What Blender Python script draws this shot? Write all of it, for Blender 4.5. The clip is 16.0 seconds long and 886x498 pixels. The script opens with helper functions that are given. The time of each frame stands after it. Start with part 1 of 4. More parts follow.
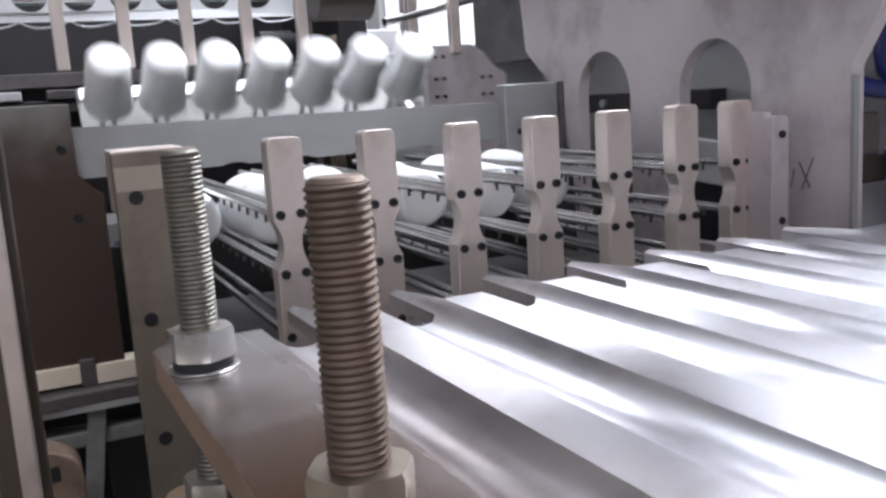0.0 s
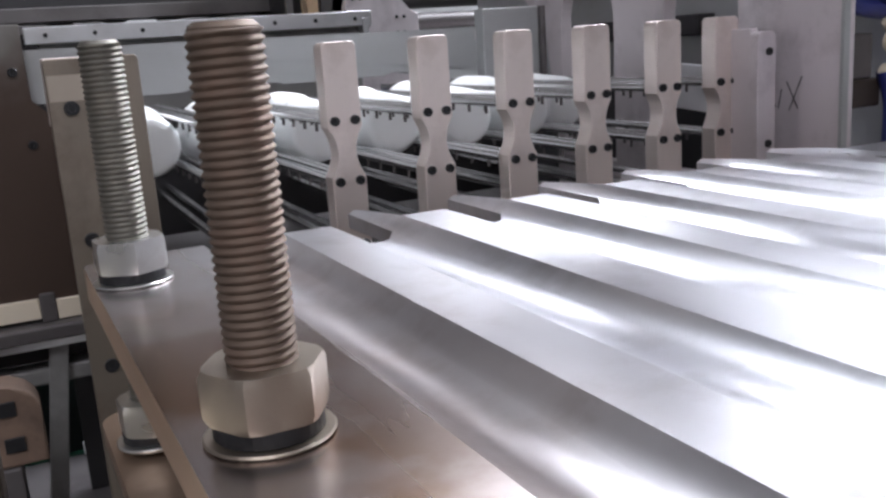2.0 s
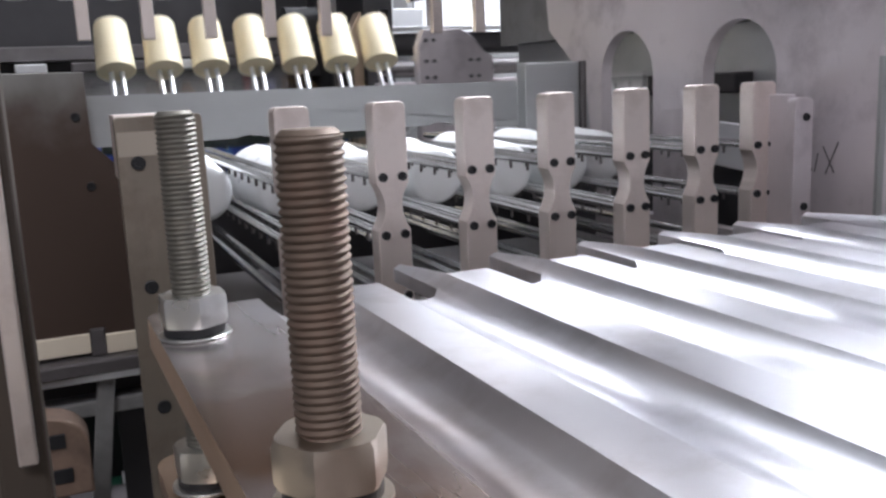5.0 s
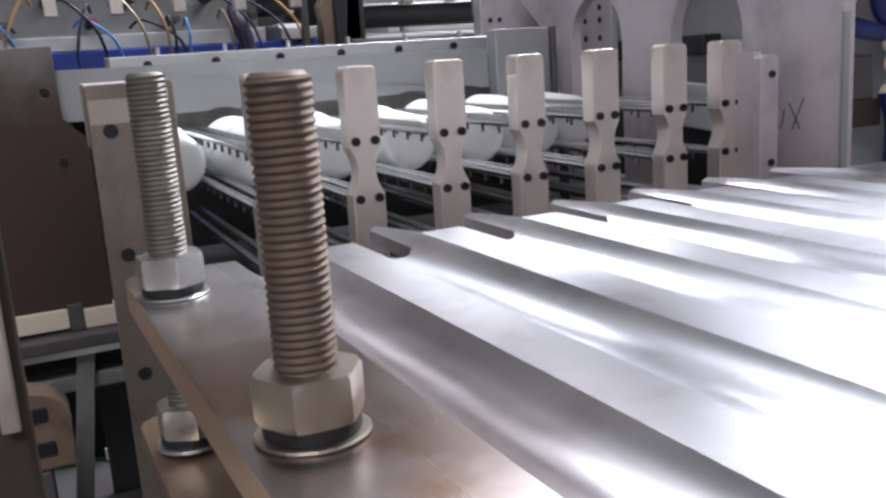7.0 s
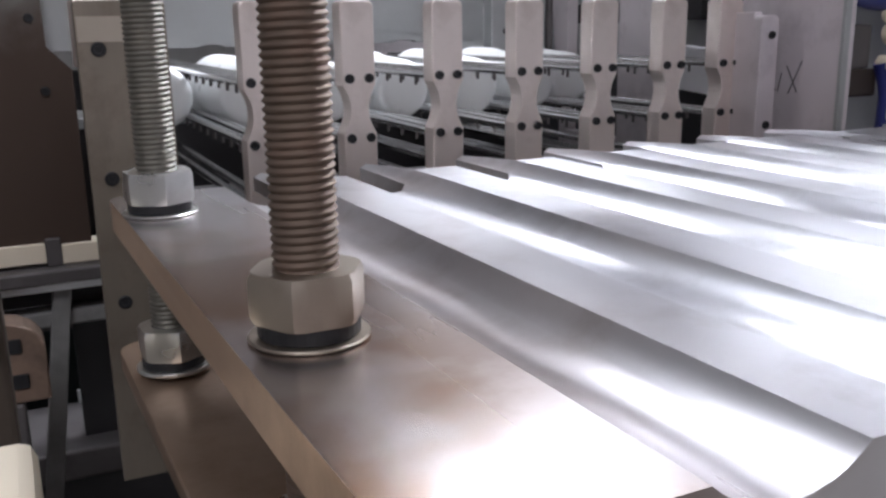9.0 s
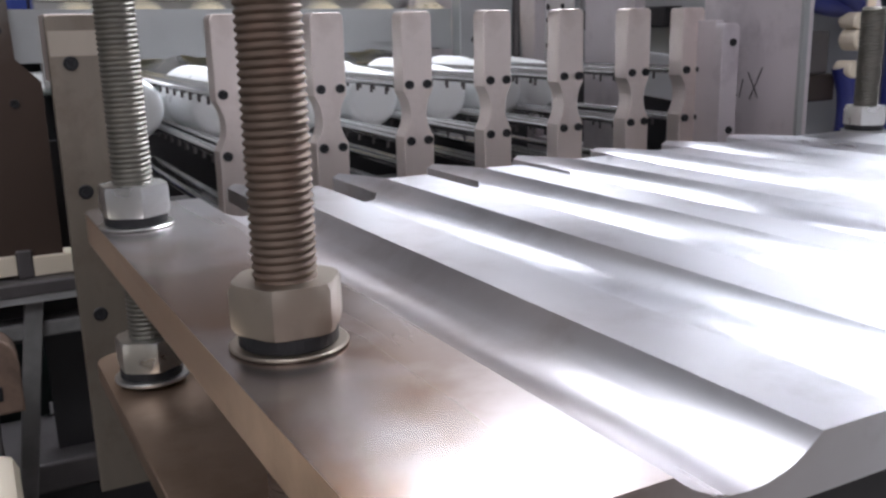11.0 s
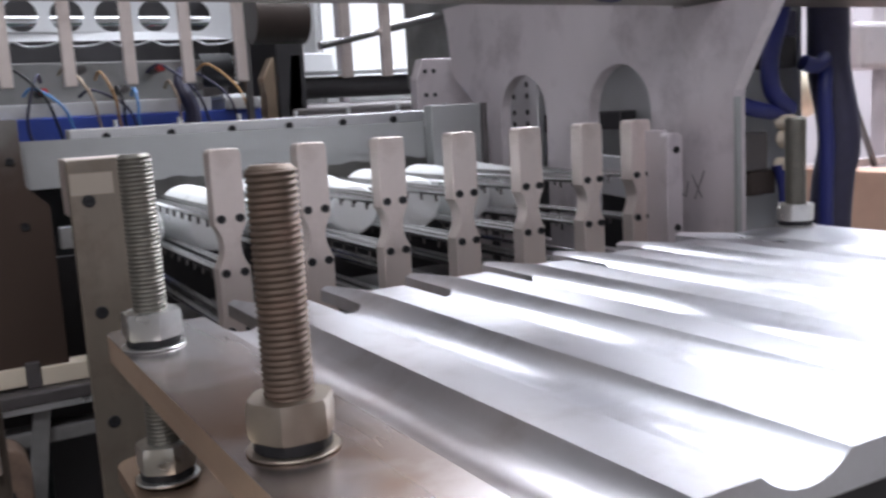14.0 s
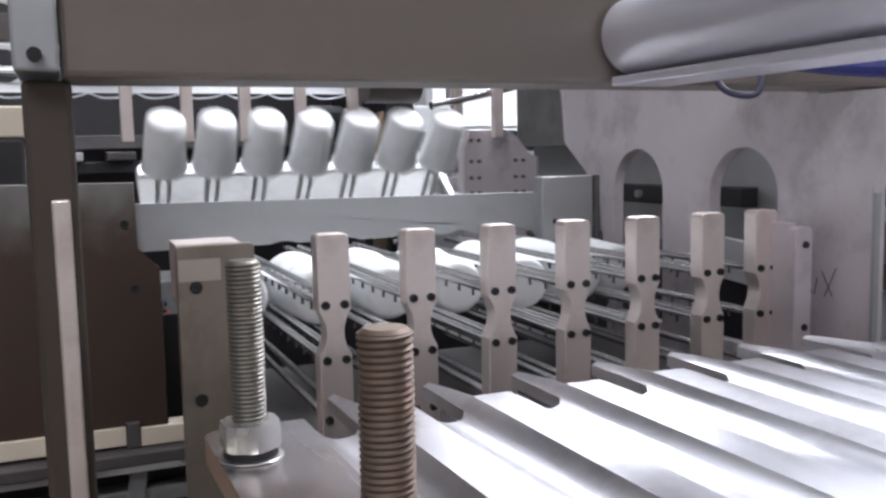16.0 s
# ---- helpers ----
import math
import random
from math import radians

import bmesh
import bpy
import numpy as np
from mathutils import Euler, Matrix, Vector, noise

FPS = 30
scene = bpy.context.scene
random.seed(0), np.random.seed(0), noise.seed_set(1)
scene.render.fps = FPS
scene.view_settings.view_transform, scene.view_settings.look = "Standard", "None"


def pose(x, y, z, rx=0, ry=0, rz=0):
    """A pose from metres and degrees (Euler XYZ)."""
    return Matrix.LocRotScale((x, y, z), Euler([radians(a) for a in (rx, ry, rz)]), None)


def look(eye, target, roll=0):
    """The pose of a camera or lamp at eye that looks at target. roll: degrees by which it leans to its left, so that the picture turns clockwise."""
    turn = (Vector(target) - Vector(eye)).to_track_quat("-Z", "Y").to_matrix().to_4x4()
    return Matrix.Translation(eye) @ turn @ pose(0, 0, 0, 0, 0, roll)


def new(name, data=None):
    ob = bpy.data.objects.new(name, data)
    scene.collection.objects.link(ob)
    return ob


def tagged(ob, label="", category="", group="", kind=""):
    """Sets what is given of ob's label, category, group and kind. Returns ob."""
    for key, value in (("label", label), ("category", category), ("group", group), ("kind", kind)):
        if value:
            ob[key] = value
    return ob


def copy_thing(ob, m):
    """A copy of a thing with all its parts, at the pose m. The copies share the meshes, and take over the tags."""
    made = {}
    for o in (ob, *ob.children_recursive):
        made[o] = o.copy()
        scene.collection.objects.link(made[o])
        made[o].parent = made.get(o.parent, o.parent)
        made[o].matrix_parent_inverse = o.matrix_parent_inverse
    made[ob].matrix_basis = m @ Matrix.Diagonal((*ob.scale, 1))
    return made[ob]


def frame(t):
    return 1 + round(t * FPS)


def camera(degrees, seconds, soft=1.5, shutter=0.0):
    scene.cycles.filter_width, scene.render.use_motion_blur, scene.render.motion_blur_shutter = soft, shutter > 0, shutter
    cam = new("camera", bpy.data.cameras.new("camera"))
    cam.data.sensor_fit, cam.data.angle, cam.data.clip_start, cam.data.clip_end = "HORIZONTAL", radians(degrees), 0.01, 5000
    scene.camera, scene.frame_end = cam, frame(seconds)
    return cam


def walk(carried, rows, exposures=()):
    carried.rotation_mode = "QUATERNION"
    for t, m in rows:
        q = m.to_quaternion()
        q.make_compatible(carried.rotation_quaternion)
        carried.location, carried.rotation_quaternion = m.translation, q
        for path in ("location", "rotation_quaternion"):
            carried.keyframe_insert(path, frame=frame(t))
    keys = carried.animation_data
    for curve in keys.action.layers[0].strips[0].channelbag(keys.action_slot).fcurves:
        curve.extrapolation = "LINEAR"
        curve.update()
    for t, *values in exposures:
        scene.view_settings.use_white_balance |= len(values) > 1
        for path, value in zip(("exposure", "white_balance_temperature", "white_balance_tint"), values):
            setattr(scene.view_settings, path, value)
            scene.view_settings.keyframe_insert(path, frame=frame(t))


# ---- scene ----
cam = camera(52.4, 16.0, 2.6, 0.5)
PATH = [
    (0, (-0.225, -0.872, 1.19), (0.596, 0.919, 0.847), -3.7),
    (0.5, (-0.213, -0.878, 1.198), (0.614, 0.915, 0.878), -3.7),
    (1, (-0.201, -0.87, 1.185), (0.631, 0.915, 0.835), -3.3),
    (1.5, (-0.188, -0.855, 1.162), (0.618, 0.928, 0.75), -3.5),
    (2, (-0.183, -0.846, 1.149), (0.633, 0.924, 0.701), -3.9),
    (2.5, (-0.179, -0.844, 1.147), (0.63, 0.928, 0.695), -3.9),
    (3, (-0.182, -0.848, 1.147), (0.619, 0.929, 0.697), -3.6),
    (3.5, (-0.188, -0.854, 1.158), (0.592, 0.94, 0.74), -3.8),
    (4, (-0.195, -0.856, 1.171), (0.571, 0.953, 0.794), -3.2),
    (4.2, (-0.199, -0.86, 1.179), (0.557, 0.957, 0.82), -2.8),
    (6.5, (-0.203, -0.873, 1.169), (0.578, 0.921, 0.756), -2.7),
    (7, (-0.205, -0.88, 1.163), (0.596, 0.903, 0.739), -3.8),
    (7.5, (-0.211, -0.874, 1.137), (0.557, 0.907, 0.651), -2.1),
    (8, (-0.215, -0.871, 1.136), (0.619, 0.884, 0.66), -1.4),
    (8.5, (-0.216, -0.867, 1.133), (0.611, 0.885, 0.639), -0.9),
    (9, (-0.214, -0.868, 1.134), (0.623, 0.881, 0.645), -0.9),
    (9.2, (-0.215, -0.866, 1.135), (0.627, 0.882, 0.649), -0.8),
    (11.3, (-0.221, -0.881, 1.141), (0.678, 0.842, 0.668), -1.4),
    (11.5, (-0.222, -0.883, 1.147), (0.668, 0.851, 0.7), -1.7),
    (12, (-0.241, -0.931, 1.163), (0.714, 0.776, 0.745), -2.3),
    (12.5, (-0.257, -0.967, 1.18), (0.746, 0.727, 0.829), -3.5),
    (13, (-0.257, -0.974, 1.181), (0.741, 0.732, 0.879), -4.6),
    (13.5, (-0.251, -0.971, 1.174), (0.766, 0.72, 0.848), -4.9),
    (14, (-0.257, -0.971, 1.181), (0.69, 0.765, 0.882), -3.3),
    (14.5, (-0.24, -0.93, 1.201), (0.581, 0.868, 0.898), -1.3),
    (15, (-0.235, -0.922, 1.221), (0.57, 0.894, 0.985), -1.6),
    (15.5, (-0.24, -0.925, 1.24), (0.555, 0.897, 1.021), -1.7),
    (16, (-0.245, -0.923, 1.239), (0.515, 0.914, 1.027), -1.2),
]
walk(cam, [(t, look(eye, target, roll)) for t, eye, target, roll in PATH], ((0.0, 0.92), (4.2, 0.95), (7.0, 0.95), (8.5, 0.82), (9.2, 0.82), (11.5, 0.85), (12.5, 0.75), (14.2, 0.84), (15.0, 0.92), (16.0, 0.92)))

# ---- light ----
world = bpy.data.worlds.new("world")
scene.world = world
world.use_nodes = True
wn = world.node_tree
sky = wn.nodes.new("ShaderNodeTexSky")
sky.sky_type = 'NISHITA'
sky.sun_disc = False
sky.sun_elevation, sky.sun_rotation = radians(40), radians(60)
wn.nodes["Background"].inputs[1].default_value = 0.08
wn.links.new(sky.outputs[0], wn.nodes["Background"].inputs[0])


def area_lamp(name, size_x, size_y, power, colour, eye, target):
    data = bpy.data.lights.new(name, 'AREA')
    data.shape, data.size, data.size_y = 'RECTANGLE', size_x, size_y
    data.energy, data.color = power, colour
    ob = new(name, data)
    ob.matrix_world = look(eye, target)
    return ob


DAY = (0.86, 0.90, 1.0)
area_lamp("window_light_east", 4.6, 1.8, 30, DAY, (7.85, 2.5, 3.5), (0.0, 0.2, 1.0))
area_lamp("window_light_north", 4.4, 1.8, 22, DAY, (5.2, 6.85, 3.5), (0.4, 0, 1.0))
# area lamps added under the closed ceiling for brightness; no skylight is built
area_lamp("overhead_fill", 1.7, 3.2, 470, DAY, (2.9, 0.7, 4.9), (1.6, 0.3, 0))
area_lamp("overhead_fill_rear", 2.6, 2.4, 200, DAY, (2.9, 3.5, 4.9), (1.6, 1.6, 0))
area_lamp("overhead_fill_press", 2.0, 1.4, 42, DAY, (0.5, 1.3, 4.9), (0.4, 1.2, 0))
area_lamp("overhead_fill_near", 3.0, 3.0, 130, (0.92, 0.92, 1.0), (-1.6, -2.8, 4.85), (-0.2, -0.3, 1))

# ---- materials ----


def material(name, colour, rough=0.5, metal=0.0, vary=0.15, scale=20.0, bump=0.0, bump_scale=200.0, stretch=(1, 1, 1),
             stain=None, stain_amount=0.0, stain_scale=4.0, rough_vary=0.1, transmission=0.0, subsurface=0.0, random_tint=0.0):
    m = bpy.data.materials.new(name)
    m.use_nodes = True
    t = m.node_tree
    p = t.nodes["Principled BSDF"]
    co = t.nodes.new("ShaderNodeTexCoord")
    mp = t.nodes.new("ShaderNodeMapping")
    mp.inputs["Scale"].default_value = stretch
    t.links.new(co.outputs["Object"], mp.inputs[0])
    n1 = t.nodes.new("ShaderNodeTexNoise")
    n1.inputs["Scale"].default_value, n1.inputs["Detail"].default_value = scale, 6
    t.links.new(mp.outputs[0], n1.inputs["Vector"])
    ramp = t.nodes.new("ShaderNodeMix")
    ramp.data_type = 'RGBA'
    lo = [max(c * (1 - vary), 0) for c in colour] + [1]
    hi = [min(c * (1 + vary), 1) for c in colour] + [1]
    ramp.inputs[6].default_value, ramp.inputs[7].default_value = lo, hi
    t.links.new(n1.outputs["Fac"], ramp.inputs[0])
    out = ramp.outputs[2]
    if stain:
        n2 = t.nodes.new("ShaderNodeTexNoise")
        n2.inputs["Scale"].default_value, n2.inputs["Detail"].default_value, n2.inputs["Roughness"].default_value = stain_scale, 8, 0.65
        t.links.new(co.outputs["Object"], n2.inputs["Vector"])
        cr = t.nodes.new("ShaderNodeValToRGB")
        cr.color_ramp.elements[0].position, cr.color_ramp.elements[1].position = 0.5, 0.72
        cr.color_ramp.elements[0].color = (0, 0, 0, 1)
        cr.color_ramp.elements[1].color = (stain_amount,) * 3 + (1,)
        t.links.new(n2.outputs["Fac"], cr.inputs[0])
        mx = t.nodes.new("ShaderNodeMix")
        mx.data_type = 'RGBA'
        mx.inputs[7].default_value = (*stain, 1)
        t.links.new(cr.outputs[0], mx.inputs[0])
        t.links.new(out, mx.inputs[6])
        out = mx.outputs[2]
    if random_tint:
        info = t.nodes.new("ShaderNodeObjectInfo")
        mr = t.nodes.new("ShaderNodeMapRange")
        mr.inputs[3].default_value, mr.inputs[4].default_value = 1 - random_tint, 1 + random_tint
        t.links.new(info.outputs["Random"], mr.inputs[0])
        hs = t.nodes.new("ShaderNodeHueSaturation")
        t.links.new(mr.outputs[0], hs.inputs["Value"])
        t.links.new(out, hs.inputs["Color"])
        out = hs.outputs[0]
    t.links.new(out, p.inputs["Base Color"])
    p.inputs["Metallic"].default_value = metal
    mr = t.nodes.new("ShaderNodeMapRange")
    mr.inputs[3].default_value, mr.inputs[4].default_value = max(rough - rough_vary, 0.02), min(rough + rough_vary, 1)
    t.links.new(n1.outputs["Fac"], mr.inputs[0])
    t.links.new(mr.outputs[0], p.inputs["Roughness"])
    if transmission:
        p.inputs["Transmission Weight"].default_value = transmission
    if subsurface:
        p.inputs["Subsurface Weight"].default_value = subsurface
        p.inputs["Subsurface Radius"].default_value = (0.006, 0.006, 0.006)
    if bump:
        n3 = t.nodes.new("ShaderNodeTexNoise")
        n3.inputs["Scale"].default_value, n3.inputs["Detail"].default_value = bump_scale, 4
        t.links.new(mp.outputs[0], n3.inputs["Vector"])
        b = t.nodes.new("ShaderNodeBump")
        b.inputs["Strength"].default_value, b.inputs["Distance"].default_value = bump, 0.001
        t.links.new(n3.outputs["Fac"], b.inputs["Height"])
        t.links.new(b.outputs[0], p.inputs["Normal"])
    return m


def glowing(name, colour, strength):
    m = bpy.data.materials.new(name)
    m.use_nodes = True
    p = m.node_tree.nodes["Principled BSDF"]
    p.inputs["Base Color"].default_value = (*colour, 1)
    p.inputs["Emission Color"].default_value = (*colour, 1)
    p.inputs["Emission Strength"].default_value = strength
    return m


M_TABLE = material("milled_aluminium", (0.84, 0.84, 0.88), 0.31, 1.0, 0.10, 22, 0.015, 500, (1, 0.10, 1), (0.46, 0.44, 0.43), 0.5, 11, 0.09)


def oil_and_reflection_tint(mat, x_from, x_to, colour):
    """Brown towards one table edge, noise-broken: oily film plus a painted beam reflection."""
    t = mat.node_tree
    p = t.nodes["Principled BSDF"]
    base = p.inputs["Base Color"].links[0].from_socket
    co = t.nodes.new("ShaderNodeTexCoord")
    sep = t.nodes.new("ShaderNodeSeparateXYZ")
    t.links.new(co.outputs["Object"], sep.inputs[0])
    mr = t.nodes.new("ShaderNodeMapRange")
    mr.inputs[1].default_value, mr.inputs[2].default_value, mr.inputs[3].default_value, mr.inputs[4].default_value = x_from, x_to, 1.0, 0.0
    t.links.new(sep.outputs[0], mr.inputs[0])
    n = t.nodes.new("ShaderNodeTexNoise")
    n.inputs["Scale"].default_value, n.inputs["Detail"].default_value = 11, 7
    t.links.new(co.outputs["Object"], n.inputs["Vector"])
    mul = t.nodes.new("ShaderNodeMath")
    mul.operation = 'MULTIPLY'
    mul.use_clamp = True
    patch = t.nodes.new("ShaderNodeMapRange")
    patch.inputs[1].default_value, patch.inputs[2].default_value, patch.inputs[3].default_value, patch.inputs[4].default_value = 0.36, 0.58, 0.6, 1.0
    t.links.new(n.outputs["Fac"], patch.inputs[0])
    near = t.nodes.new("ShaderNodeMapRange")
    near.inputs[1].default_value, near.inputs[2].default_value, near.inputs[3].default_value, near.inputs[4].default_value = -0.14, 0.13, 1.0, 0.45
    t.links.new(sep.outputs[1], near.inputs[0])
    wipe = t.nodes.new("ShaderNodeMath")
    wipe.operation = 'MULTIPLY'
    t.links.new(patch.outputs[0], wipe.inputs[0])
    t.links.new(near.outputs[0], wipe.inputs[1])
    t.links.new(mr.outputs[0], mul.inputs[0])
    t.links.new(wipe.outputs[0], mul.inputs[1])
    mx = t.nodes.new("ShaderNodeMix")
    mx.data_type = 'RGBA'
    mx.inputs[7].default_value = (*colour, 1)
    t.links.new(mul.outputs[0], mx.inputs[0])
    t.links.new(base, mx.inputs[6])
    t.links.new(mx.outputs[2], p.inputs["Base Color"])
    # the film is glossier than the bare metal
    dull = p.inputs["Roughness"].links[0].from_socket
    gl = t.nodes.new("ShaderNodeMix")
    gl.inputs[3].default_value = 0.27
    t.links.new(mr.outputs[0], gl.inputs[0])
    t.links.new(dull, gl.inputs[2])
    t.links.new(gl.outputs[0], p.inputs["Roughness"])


oil_and_reflection_tint(M_TABLE, -0.40, -0.25, (0.24, 0.14, 0.085))
M_EDGE = material("oily_sawn_edge", (0.55, 0.40, 0.29), 0.42, 0.7, 0.2, 18, 0.12, 200, (1, 0.3, 1), (0.22, 0.14, 0.09), 0.6, 12, 0.1)
M_POST = material("machined_steel", (0.76, 0.675, 0.63), 0.42, 0.85, 0.12, 30, 0.1, 400, (1, 1, 0.2), (0.42, 0.33, 0.28), 0.5, 14, 0.08, random_tint=0.06)
M_ENDPLATE = material("raw_steel_plate", (0.25, 0.215, 0.175), 0.45, 0.75, 0.35, 26, 0.15, 300, (1, 1, 0.12), (0.17, 0.125, 0.095), 0.85, 16, 0.1)
M_THREAD = material("threaded_steel", (0.15, 0.11, 0.085), 0.6, 0.6, 0.2, 60, 0.1, 600, (1, 1, 1), (0.20, 0.12, 0.09), 0.7, 30, 0.1)
M_THREAD_ZINC = material("threaded_zinc", (0.20, 0.19, 0.165), 0.52, 0.9, 0.15, 60, 0.1, 600, (1, 1, 1), (0.28, 0.25, 0.21), 0.6, 30, 0.1)
M_NUT = material("nut_steel", (0.46, 0.40, 0.33), 0.34, 0.95, 0.15, 40, 0.08, 500, (1, 1, 1), (0.28, 0.22, 0.17), 0.5, 25, 0.1)
M_NUT_ZINC = material("nut_zinc", (0.72, 0.72, 0.70), 0.3, 0.95, 0.1, 40, 0.06, 500, (1, 1, 1), (0.4, 0.36, 0.32), 0.4, 25, 0.1)
M_BLACK = material("black_oxide", (0.02, 0.02, 0.022), 0.45, 0.3, 0.3, 60)
M_ROD = material("polished_rod", (0.72, 0.72, 0.72), 0.2, 1.0, 0.08, 40, 0.04, 300, (1, 0.1, 1), (0.45, 0.42, 0.40), 0.35, 20, 0.06)
M_BEAM = material("grey_beam_steel", (0.42, 0.43, 0.43), 0.45, 0.7, 0.12, 12, 0.08, 300, (0.2, 1, 1), (0.33, 0.33, 0.32), 0.5, 8, 0.08)
M_BRACKET = material("dark_bracket_steel", (0.055, 0.042, 0.036), 0.42, 0.4, 0.3, 8, 0.1, 200, (1, 1, 1), (0.08, 0.06, 0.05), 0.7, 5, 0.1)


def darker_below(mat, z_from, z_to, colour, amount=0.9):
    """A plate that is darker lower down: ragged upper border, base colour above."""
    t = mat.node_tree
    p = t.nodes["Principled BSDF"]
    base = p.inputs["Base Color"].links[0].from_socket
    co = t.nodes.new("ShaderNodeTexCoord")
    sep = t.nodes.new("ShaderNodeSeparateXYZ")
    t.links.new(co.outputs["Object"], sep.inputs[0])
    n = t.nodes.new("ShaderNodeTexNoise")
    n.inputs["Scale"].default_value, n.inputs["Detail"].default_value = 13, 7
    t.links.new(co.outputs["Object"], n.inputs["Vector"])
    wob = t.nodes.new("ShaderNodeMath")
    wob.operation = 'MULTIPLY_ADD'
    wob.inputs[1].default_value = 0.16
    t.links.new(n.outputs["Fac"], wob.inputs[0])
    t.links.new(sep.outputs[2], wob.inputs[2])
    mr = t.nodes.new("ShaderNodeMapRange")
    mr.interpolation_type = 'SMOOTHSTEP'
    mr.inputs[1].default_value, mr.inputs[2].default_value, mr.inputs[3].default_value, mr.inputs[4].default_value = z_from, z_to, amount, 0.0
    t.links.new(wob.outputs[0], mr.inputs[0])
    mx = t.nodes.new("ShaderNodeMix")
    mx.data_type = 'RGBA'
    mx.inputs[7].default_value = (*colour, 1)
    t.links.new(mr.outputs[0], mx.inputs[0])
    t.links.new(base, mx.inputs[6])
    t.links.new(mx.outputs[2], p.inputs["Base Color"])


M_DARK_BELOW = material("dark_below_plate_steel", (0.25, 0.245, 0.23), 0.45, 0.6, 0.18, 12, 0.1, 250, (1, 1, 0.4), (0.22, 0.2, 0.18), 0.6, 9, 0.1)
darker_below(M_DARK_BELOW, 0.35, 0.47, (0.075, 0.048, 0.036), 0.95)
M_FRAME = material("plated_frame", (0.62, 0.57, 0.585), 0.45, 0.5, 0.22, 5, 0.08, 150, (1, 1, 0.6), (0.27, 0.23, 0.25), 0.8, 6, 0.1)
M_RUST = material("oily_brown_steel", (0.36, 0.26, 0.19), 0.4, 0.75, 0.25, 14, 0.1, 250, (1, 1, 1), (0.18, 0.11, 0.07), 0.7, 9, 0.1)
M_CASTING = material("greasy_casting", (0.20, 0.135, 0.10), 0.6, 0.2, 0.45, 30, 0.5, 60, (1, 1, 1), (0.07, 0.05, 0.04), 0.8, 14, 0.1)
# dark machine parts, and also the panels added in place of shade
M_DARK = material("dark_machine_and_shade", (0.035, 0.033, 0.035), 0.5, 0.4, 0.4, 12)
M_DARKMID = material("grimy_machine", (0.11, 0.10, 0.10), 0.5, 0.4, 0.4, 12, 0.1, 100, (1, 1, 1), (0.05, 0.04, 0.04), 0.6, 10)
M_GRIMY = material("dull_painted_steel", (0.23, 0.225, 0.22), 0.5, 0.3, 0.25, 14, 0.1, 150, (1, 1, 1), (0.10, 0.09, 0.09), 0.6, 9)
M_CREAM = material("cream_nylon", (0.78, 0.68, 0.47), 0.45, 0.0, 0.08, 20, 0.05, 300, (1, 1, 1), (0.62, 0.52, 0.34), 0.4, 20, subsurface=0.1)
M_CUP = material("white_cup_plastic", (0.86, 0.87, 0.87), 0.3, 0.0, 0.03, 20, 0.0, 300, subsurface=0.25)
M_SILVER = material("bright_aluminium", (0.78, 0.79, 0.80), 0.32, 0.9, 0.08, 20, 0.05, 300, (1, 1, 1), (0.5, 0.5, 0.5), 0.4, 12)
M_WEB = material("white_plastic_sheet", (0.84, 0.86, 0.88), 0.22, 0.0, 0.03, 20, 0.1, 30)
M_BLUE = material("blue_paint", (0.03, 0.06, 0.30), 0.4, 0.0, 0.15, 10)
M_HOSE = material("blue_hose", (0.02, 0.026, 0.14), 0.4, 0.0, 0.2, 30)
M_HOSE_DARK = material("dark_sleeve", (0.03, 0.028, 0.06), 0.55, 0.0, 0.3, 60, 0.3, 300)
M_RED = material("red_plug", (0.5, 0.03, 0.03), 0.4, 0.0, 0.1, 20)
M_ORANGE = material("tan_wire", (0.42, 0.24, 0.10), 0.5, 0.0, 0.1, 20)
M_LIGHTBLUE = material("light_blue_wire", (0.10, 0.28, 0.6), 0.45, 0.0, 0.1, 20)
M_YELLOW = material("yellow_tag", (0.75, 0.5, 0.03), 0.5, 0.0, 0.1, 20)
M_WHITE = material("white_enamel", (0.8, 0.81, 0.82), 0.35, 0.0, 0.06, 8, stain=(0.6, 0.6, 0.6), stain_amount=0.4)
M_TAN = material("tan_bracket", (0.40, 0.31, 0.23), 0.45, 0.5, 0.15, 15, 0.08, 200, (1, 1, 1), (0.28, 0.2, 0.15), 0.5, 8)
M_CYL = material("anodised_cylinder", (0.74, 0.73, 0.78), 0.35, 0.6, 0.05, 10)
M_OVERHEAD = material("brown_grey_beam", (0.17, 0.145, 0.125), 0.45, 0.3, 0.15, 5, 0.06, 100, (0.3, 1, 1), (0.22, 0.18, 0.16), 0.6, 5)
M_UPRIGHT = material("dark_upright", (0.075, 0.058, 0.046), 0.5, 0.3, 0.3, 9, 0.1, 120, (1, 1, 0.3), (0.06, 0.045, 0.035), 0.6, 8)
M_FLOOR = material("workshop_floor", (0.16, 0.15, 0.14), 0.6, 0.0, 0.3, 5, 0.2, 60, (1, 1, 1), (0.07, 0.06, 0.05), 0.7, 3)
M_GREEN = material("green_floor_paint", (0.015, 0.13, 0.075), 0.45, 0.0, 0.25, 9, 0.15, 90, (1, 1, 1), (0.04, 0.06, 0.045), 0.6, 8)
M_WALL = material("hall_wall", (0.50, 0.48, 0.48), 0.7, 0.0, 0.08, 2, stain=(0.55, 0.52, 0.52), stain_amount=0.5, stain_scale=1.5)
M_CEIL = material("hall_ceiling", (0.30, 0.29, 0.29), 0.8, 0.0, 0.08, 2)
